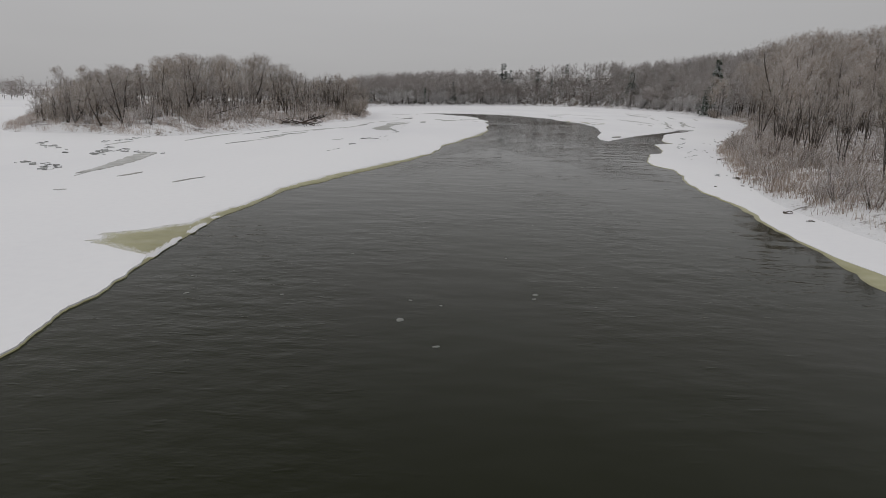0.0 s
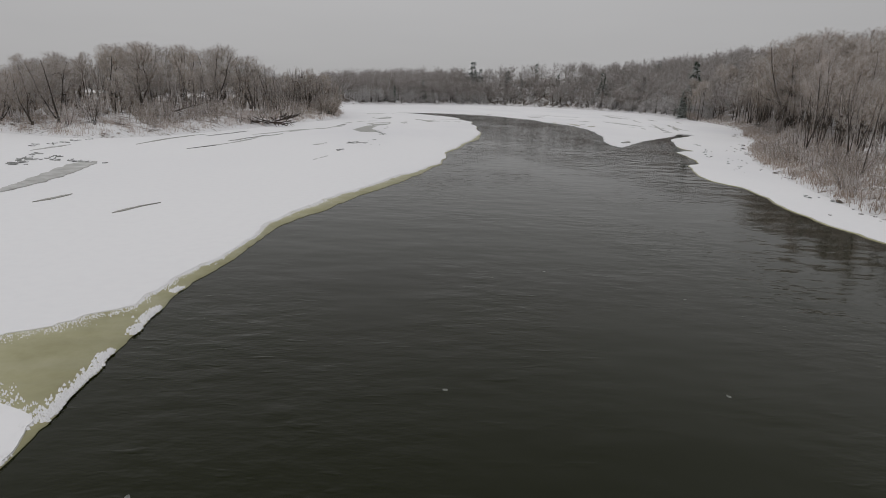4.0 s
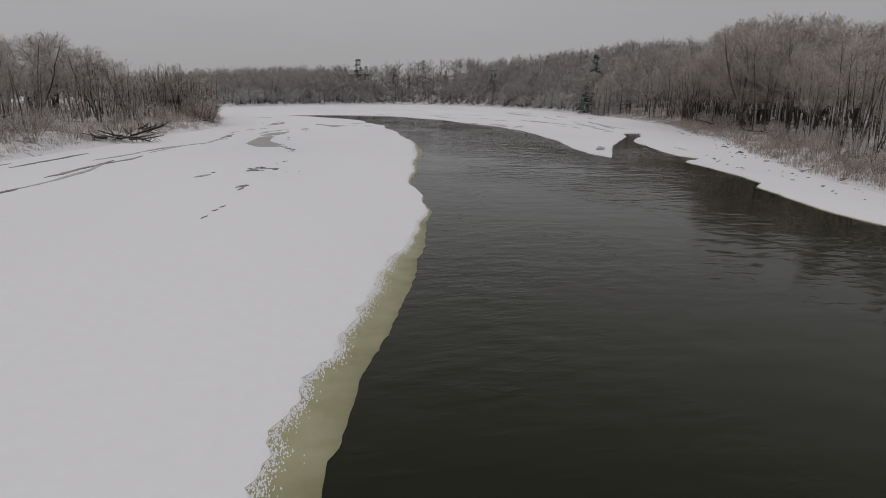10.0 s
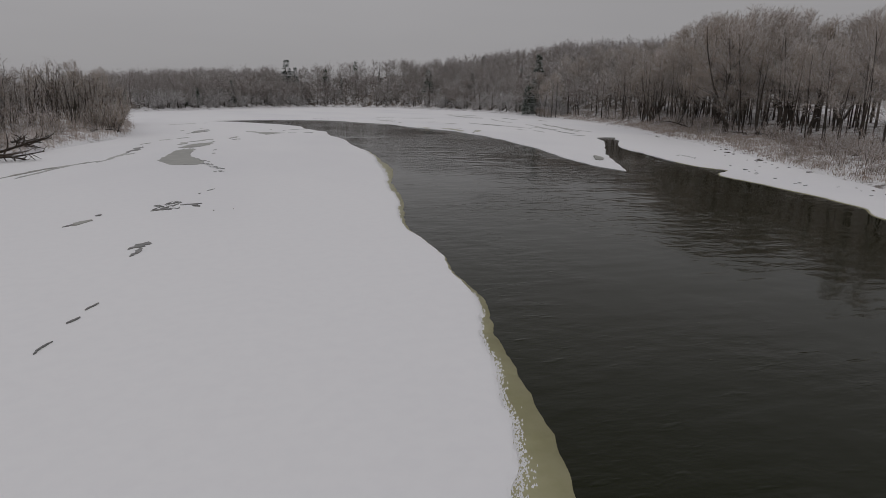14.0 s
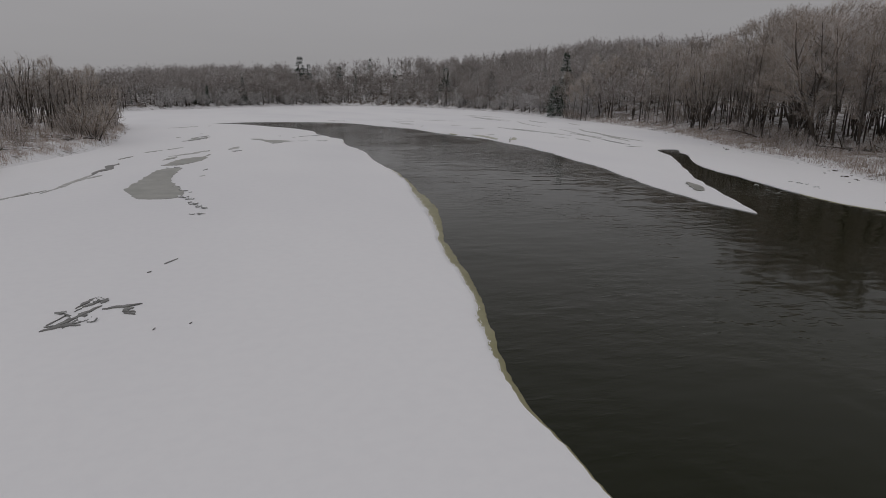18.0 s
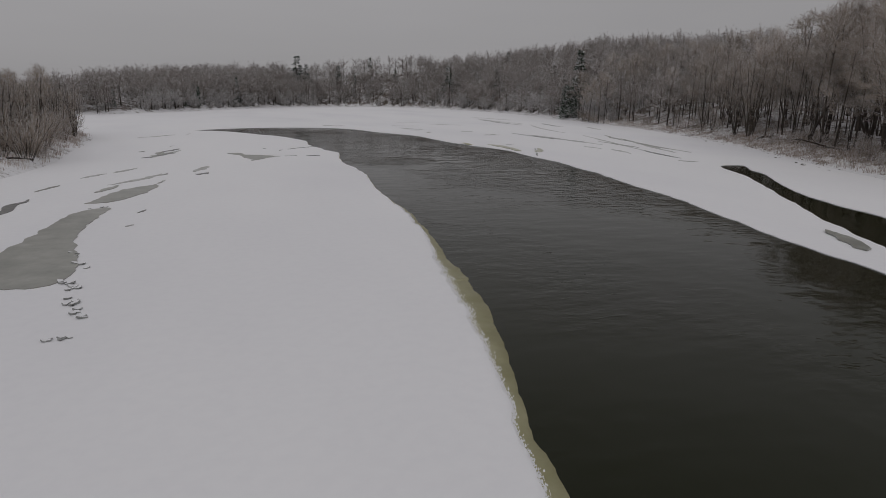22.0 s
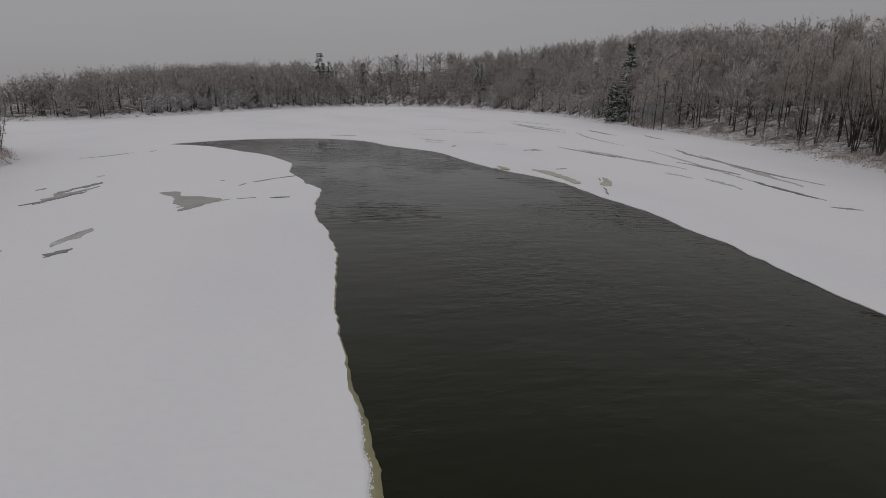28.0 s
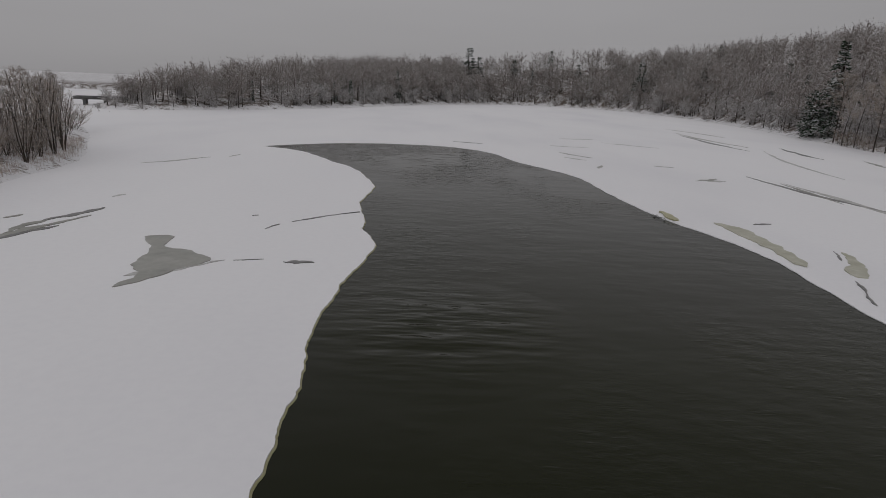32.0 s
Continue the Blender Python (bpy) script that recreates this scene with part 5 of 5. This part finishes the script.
grass_field("island_brush", BROWNTWIG, "tangled brown brush under the island trees", 9000, pick_island_inner, .7, 2.0, 10, 6)
grass_field("dry_grass", GRASS, "dry tan grass tufts on the snowy bank", 30000, pick_bank(22, 135, .2, 8), .2, .6, 18, 1)
grass_field("bank_tufts", GRASS, "low tufts of tan grass and litter at the foot of the bank", 9000, pick_bank(24, 62, .2, 5), .15, .45, 20, 7)
grass_field("bank_litter", BROWNTWIG, "low brown litter and stalks poking through the snow of the bank", 26000, pick_bank(60, 210, .2, 4.5), .08, .28, 14, 8)
grass_field("frosted_weeds", FROSTGRASS, "frosted grey weeds and stalks on the bank", 18000, pick_bank(18, 200, .4, 10), .2, .7, 9, 2)
grass_field("island_grass", FROSTGRASS, "frosted grass and brush on the island edge", 24000, pick_island, .25, .7, 14, 3)
grass_field("island_reeds", GRASS, "dry tan reeds on the island edge", 4000, pick_island, .25, .6, 12, 4)


grass_field("forest_brush", BROWNTWIG, "tangled brown brush on the floor of the near woods", 4200, pick_bank(20, 150, 4, 22), .4, 1.2, 9, 5)


# ---- stones and frozen clods at the foot of the bank ----
def stone_mesh(seed):
    rnd = random.Random(seed)
    bm = bmesh.new()
    bmesh.ops.create_icosphere(bm, subdivisions=2, radius=1)
    for v in bm.verts:
        k = 1 + .35 * noise.noise(v.co * 1.3 + Vector((seed, 0, 0))) + .15 * noise.noise(v.co * 3.1)
        v.co = Vector((v.co.x * 1.25, v.co.y * rnd.uniform(.85, .95), max(v.co.z, -.4) * .62)) * k
    me = bpy.data.meshes.new("stone")
    bm.to_mesh(me)
    bm.free()
    me.materials.append(STONE)
    return me


STONE = bark_material("dark_stone_with_snow", (0.05, 0.043, 0.037), (0.19, 0.165, 0.14), 0.95, 0.55, 0.85)
stone_meshes = [stone_mesh(s) for s in range(5)]
stone_rng = random.Random(31)
for i in range(290):
    y = stone_rng.uniform(22, 150)
    j = int(np.argmin(np.abs(bank_pts[:300, 1] - y)))
    x, y = bank_pts[j] + bank_out[j] * (stone_rng.gauss(.9, 1.3)) + np.array((0, stone_rng.uniform(-.5, .5)))
    s = stone_rng.uniform(.04, .12) if stone_rng.random() < .88 else stone_rng.uniform(.13, .24)
    ob = new("stone", stone_rng.choice(stone_meshes))
    ob.matrix_basis = pose(x, y, max(land_z(x, y), ice_relief(x, y)) + s * .12, 0, 0, stone_rng.uniform(0, 360)) @ Matrix.Diagonal((s, s, s * stone_rng.uniform(.7, 1.2), 1))
    tagged(ob, "dark stone capped with snow at the foot of the bank", "stone", "stones on the bank")


# ---- driftwood and fallen logs ----
def log_pile(name, x, y, n, length, r, seed, label, turn=0.0):
    rnd = random.Random(seed)
    e = new(name)
    e.empty_display_size = .3
    e.matrix_basis = pose(x, y, land_z(x, y), 0, 0, turn)
    for i in range(n):
        t = Tree(seed * 50 + i)
        a = rnd.uniform(-1.1, 1.1) + (math.pi if rnd.random() < .5 else 0)
        t.limb((rnd.uniform(-1, 1) * length * .45, rnd.uniform(-.5, .5), .1 + .12 * rnd.random() * n ** .5), (math.cos(a), math.sin(a), rnd.uniform(-.1, .22)), length * rnd.uniform(.3, .7), r * rnd.uniform(.5, 1.1), 0, .35,
               [(6, .16, -.01, 8, .9, .4, .15), (2, .25, .05, 0, 0, 0, 0)])
        part("log", t.mesh("log", (0, 1), WOOD), e)
    return tagged(e, label, "driftwood", "driftwood on the banks")


log_pile("driftwood_pile", -22.5, 84.61, 14, 4.6, .13, 1, "dark driftwood pile with snow on the island edge", 60)
log_pile("driftwood_pile", -21.52, 93.62, 9, 3.4, .11, 2, "dark driftwood pile with snow on the island edge", 40)
log_pile("fallen_tree", -29.37, 82.46, 2, 7, .2, 3, "snow-topped fallen tree lying at the island edge", 200)
log_pile("fallen_tree", -19.25, 113.22, 4, 3.4, .08, 4, "snow-topped fallen tree lying at the island edge", 20)
log_pile("fallen_tree", -23.73, 136.63, 3, 8, .14, 5, "snow-topped fallen trunks among the island brush", 70)
log_pile("fallen_tree", 49.7, 87.94, 3, 6, .16, 6, "snow-topped fallen trunks on the wooded bank", 130)
log_pile("fallen_tree", 57.42, 108.98, 4, 5, .16, 7, "dark roots and fallen trunks on the bank edge", 100)
log_pile("fallen_tree", 65.21, 124.48, 3, 5, .16, 8, "dark roots and fallen trunks on the bank edge", 60)
log_pile("fallen_tree", 32.12, 58.12, 2, 5, .10, 9, "snow-topped fallen branches on the bank", 50)
log_pile("fallen_tree", -46.87, 224.62, 4, 9, .2, 10, "dark fallen trunks along the far shore", 10)


# ---- the bridge far down the side channel ----
def bridge(x, y, turn):
    e = new("road_bridge")
    e.empty_display_size = 1
    e.matrix_basis = pose(x, y, 0, 0, 0, turn) @ Matrix.Diagonal((.36, .5, .4, 1))

    def box(name, x0, x1, y0, y1, z0, z1, label=""):
        bm = bmesh.new()
        bmesh.ops.create_cube(bm, size=1, matrix=Matrix.Translation(((x0 + x1) / 2, (y0 + y1) / 2, (z0 + z1) / 2)) @ Matrix.Diagonal((x1 - x0, y1 - y0, z1 - z0, 1)))
        bmesh.ops.bevel(bm, geom=bm.edges[:], offset=.08, segments=1, affect="EDGES")
        me = bpy.data.meshes.new(name)
        bm.to_mesh(me)
        bm.free()
        me.materials.append(CONCRETE)
        return part(name, me, e, label)
    box("deck", -18, 18, -3, 3, 3.9, 4.4)
    box("girder", -18, 18, -2.6, -2.0, 3.3, 3.9)
    box("girder", -18, 18, 2.0, 2.6, 3.3, 3.9)
    box("railing", -18, 18, -3, -2.8, 4.4, 5.1)
    box("railing", -18, 18, 2.8, 3, 4.4, 5.1)
    for px in (-12, 0, 12):
        pier = box("pier", px - .8, px + .8, -2.6, 2.6, -1, 3.0)
        cap = box("pier_cap", px - 1.2, px + 1.2, -3, 3, 2.9, 3.4)
    return tagged(e, "grey concrete bridge on piers over the frozen side channel", "bridge")


bridge(-62.5, 246, 16)


# ---- snow crumbs along the edge of the snow, where it breaks up on the bare shelf ----
def snow_crumbs(n, seed):
    rnd = random.Random(seed)
    ok = [i for i in range(len(snow_edge)) if 14 < snow_edge[i, 1] < 96 and shelf_w[i] > .12]
    verts, tris = [], []
    # lumps of snow left along the rim of the widest part of the shelf
    rim_at = [i for i in range(len(left_edge)) if 13.4 < left_edge[i, 1] < 20.2]
    for k_ in range(n + 2600):
        i = rnd.choice(ok)
        f = abs(rnd.gauss(0, .13)) * min(1.7, shelf_w[i] + .12)
        side = np.array((tan_l[i, 1], -tan_l[i, 0]))
        x, y = snow_edge[i] + side * (f - .05) + tan_l[i] * rnd.uniform(-.3, .3)
        s = rnd.uniform(.009, .023) * (1.2 - min(f, .8))
        if k_ >= n:
            i = rnd.choice(rim_at)
            if noise.noise((left_edge[i, 1] * .9, 3.0, 1.0)) < -.05:
                continue
            x, y = left_edge[i] - np.array((tan_l[i, 1], -tan_l[i, 0])) * abs(rnd.gauss(.03, .08)) + tan_l[i] * rnd.uniform(-.12, .12)
            s = rnd.uniform(.01, .034)
        k = len(verts)
        a = rnd.uniform(0, 6.28)
        for j in range(5):
            verts.append((x + s * rnd.uniform(.7, 1.3) * math.cos(a + j * 1.257), y + s * rnd.uniform(.7, 1.3) * math.sin(a + j * 1.257), -.06))
        verts.append((x + rnd.gauss(0, s * .2), y + rnd.gauss(0, s * .2), -.03 + s * rnd.uniform(.6, 1.1)))
        tris += [(k + j, k + (j + 1) % 5, k + 5) for j in range(5)]
    return tagged(new("snow_crumbs", mesh_arrays("snow_crumbs", verts, tris, SNOW, True)), "crumbs of snow scattered on the bare ice shelf", "snow", kind="stuff")


snow_crumbs(26000, 3)


# ---- small floating bits of ice on the water ----
def floating_ice(n, seed):
    rnd = random.Random(seed)
    verts, tris = [], []
    hole = np.vstack([left_edge, right_far[1:], cove[1:]])
    spots = np.random.default_rng(seed).uniform((-9, 3), (25, 150), (n * 4, 2))
    spots = spots[inside(hole, spots[:, 0], spots[:, 1])][:n]
    for x, y in spots:
        s = rnd.uniform(.009, .024) if rnd.random() < .96 else rnd.uniform(.04, .09)
        k = len(verts)
        m = 6
        for j in range(m):
            verts.append((x + s * rnd.uniform(.6, 1.3) * math.cos(j * 1.047), y + s * rnd.uniform(.6, 1.3) * math.sin(j * 1.047), -.112))
        verts.append((x, y, -.1 + s * .15))
        tris += [(k + j, k + (j + 1) % m, k + m) for j in range(m)]
    return tagged(new("floating_ice", mesh_arrays("floating_ice", verts, tris, SNOW)), "small bits of white ice floating on dark water", "ice", kind="stuff")


floating_ice(420, 5)


# ---- small floes drifting near the camera's start ----
def floe_mesh(seed):
    """A thin floating plate with a ragged rim and a slightly domed, snowy top."""
    rnd = random.Random(seed)
    n = 11
    ring = [(rnd.uniform(.65, 1.15) * math.cos(2 * math.pi * i / n), rnd.uniform(.45, .8) * math.sin(2 * math.pi * i / n)) for i in range(n)]
    v = [(x, y, -.25) for x, y in ring] + [(x * .93, y * .93, .1) for x, y in ring] + [(x * .5, y * .5, .16 + rnd.uniform(0, .08)) for x, y in ring] + [(0, 0, .2)]
    f = []
    for i in range(n):
        j = (i + 1) % n
        f += [(i, j, n + j, n + i), (n + i, n + j, 2 * n + j, 2 * n + i), (2 * n + i, 2 * n + j, 3 * n)]
    return mesh_from("ice_floe", v, f, FLOE)


FLOE = plain_noise("wet_grey_floe_ice", [(0.3, (0.09, 0.095, 0.085)), (0.7, (0.24, 0.25, 0.23))], 6.0, 0.35, 0.4, 0.01)
FLOES = [(-3.6, 15.43, 0.1), (-6.93, 11.33, 0.14), (-7.36, 12.74, 0.09), (-1.62, 11.21, 0.1), (1.4, 11.85, 0.17), (1.33, 11.52, 0.14), (-1.77, 9.9, 0.22), (-0.9, 10.88, 0.09), (-0.97, 8.51, 0.14), (-4.68, 11.4, 0.1), (1.01, 15.3, 0.1), (-0.49, 22.43, 0.09), (2.48, 20.22, 0.09)]
for i, (x, y, r) in enumerate(FLOES):
    ob = new("ice_floe", floe_mesh(60 + i))
    ob.matrix_basis = pose(x, y, -.085, 0, 0, 47 * i) @ Matrix.Diagonal((r * .6, r * .6, r * .4, 1))
    tagged(ob, "thin grey-white ice floe drifting on the dark water", "ice floe", "floes on the river")
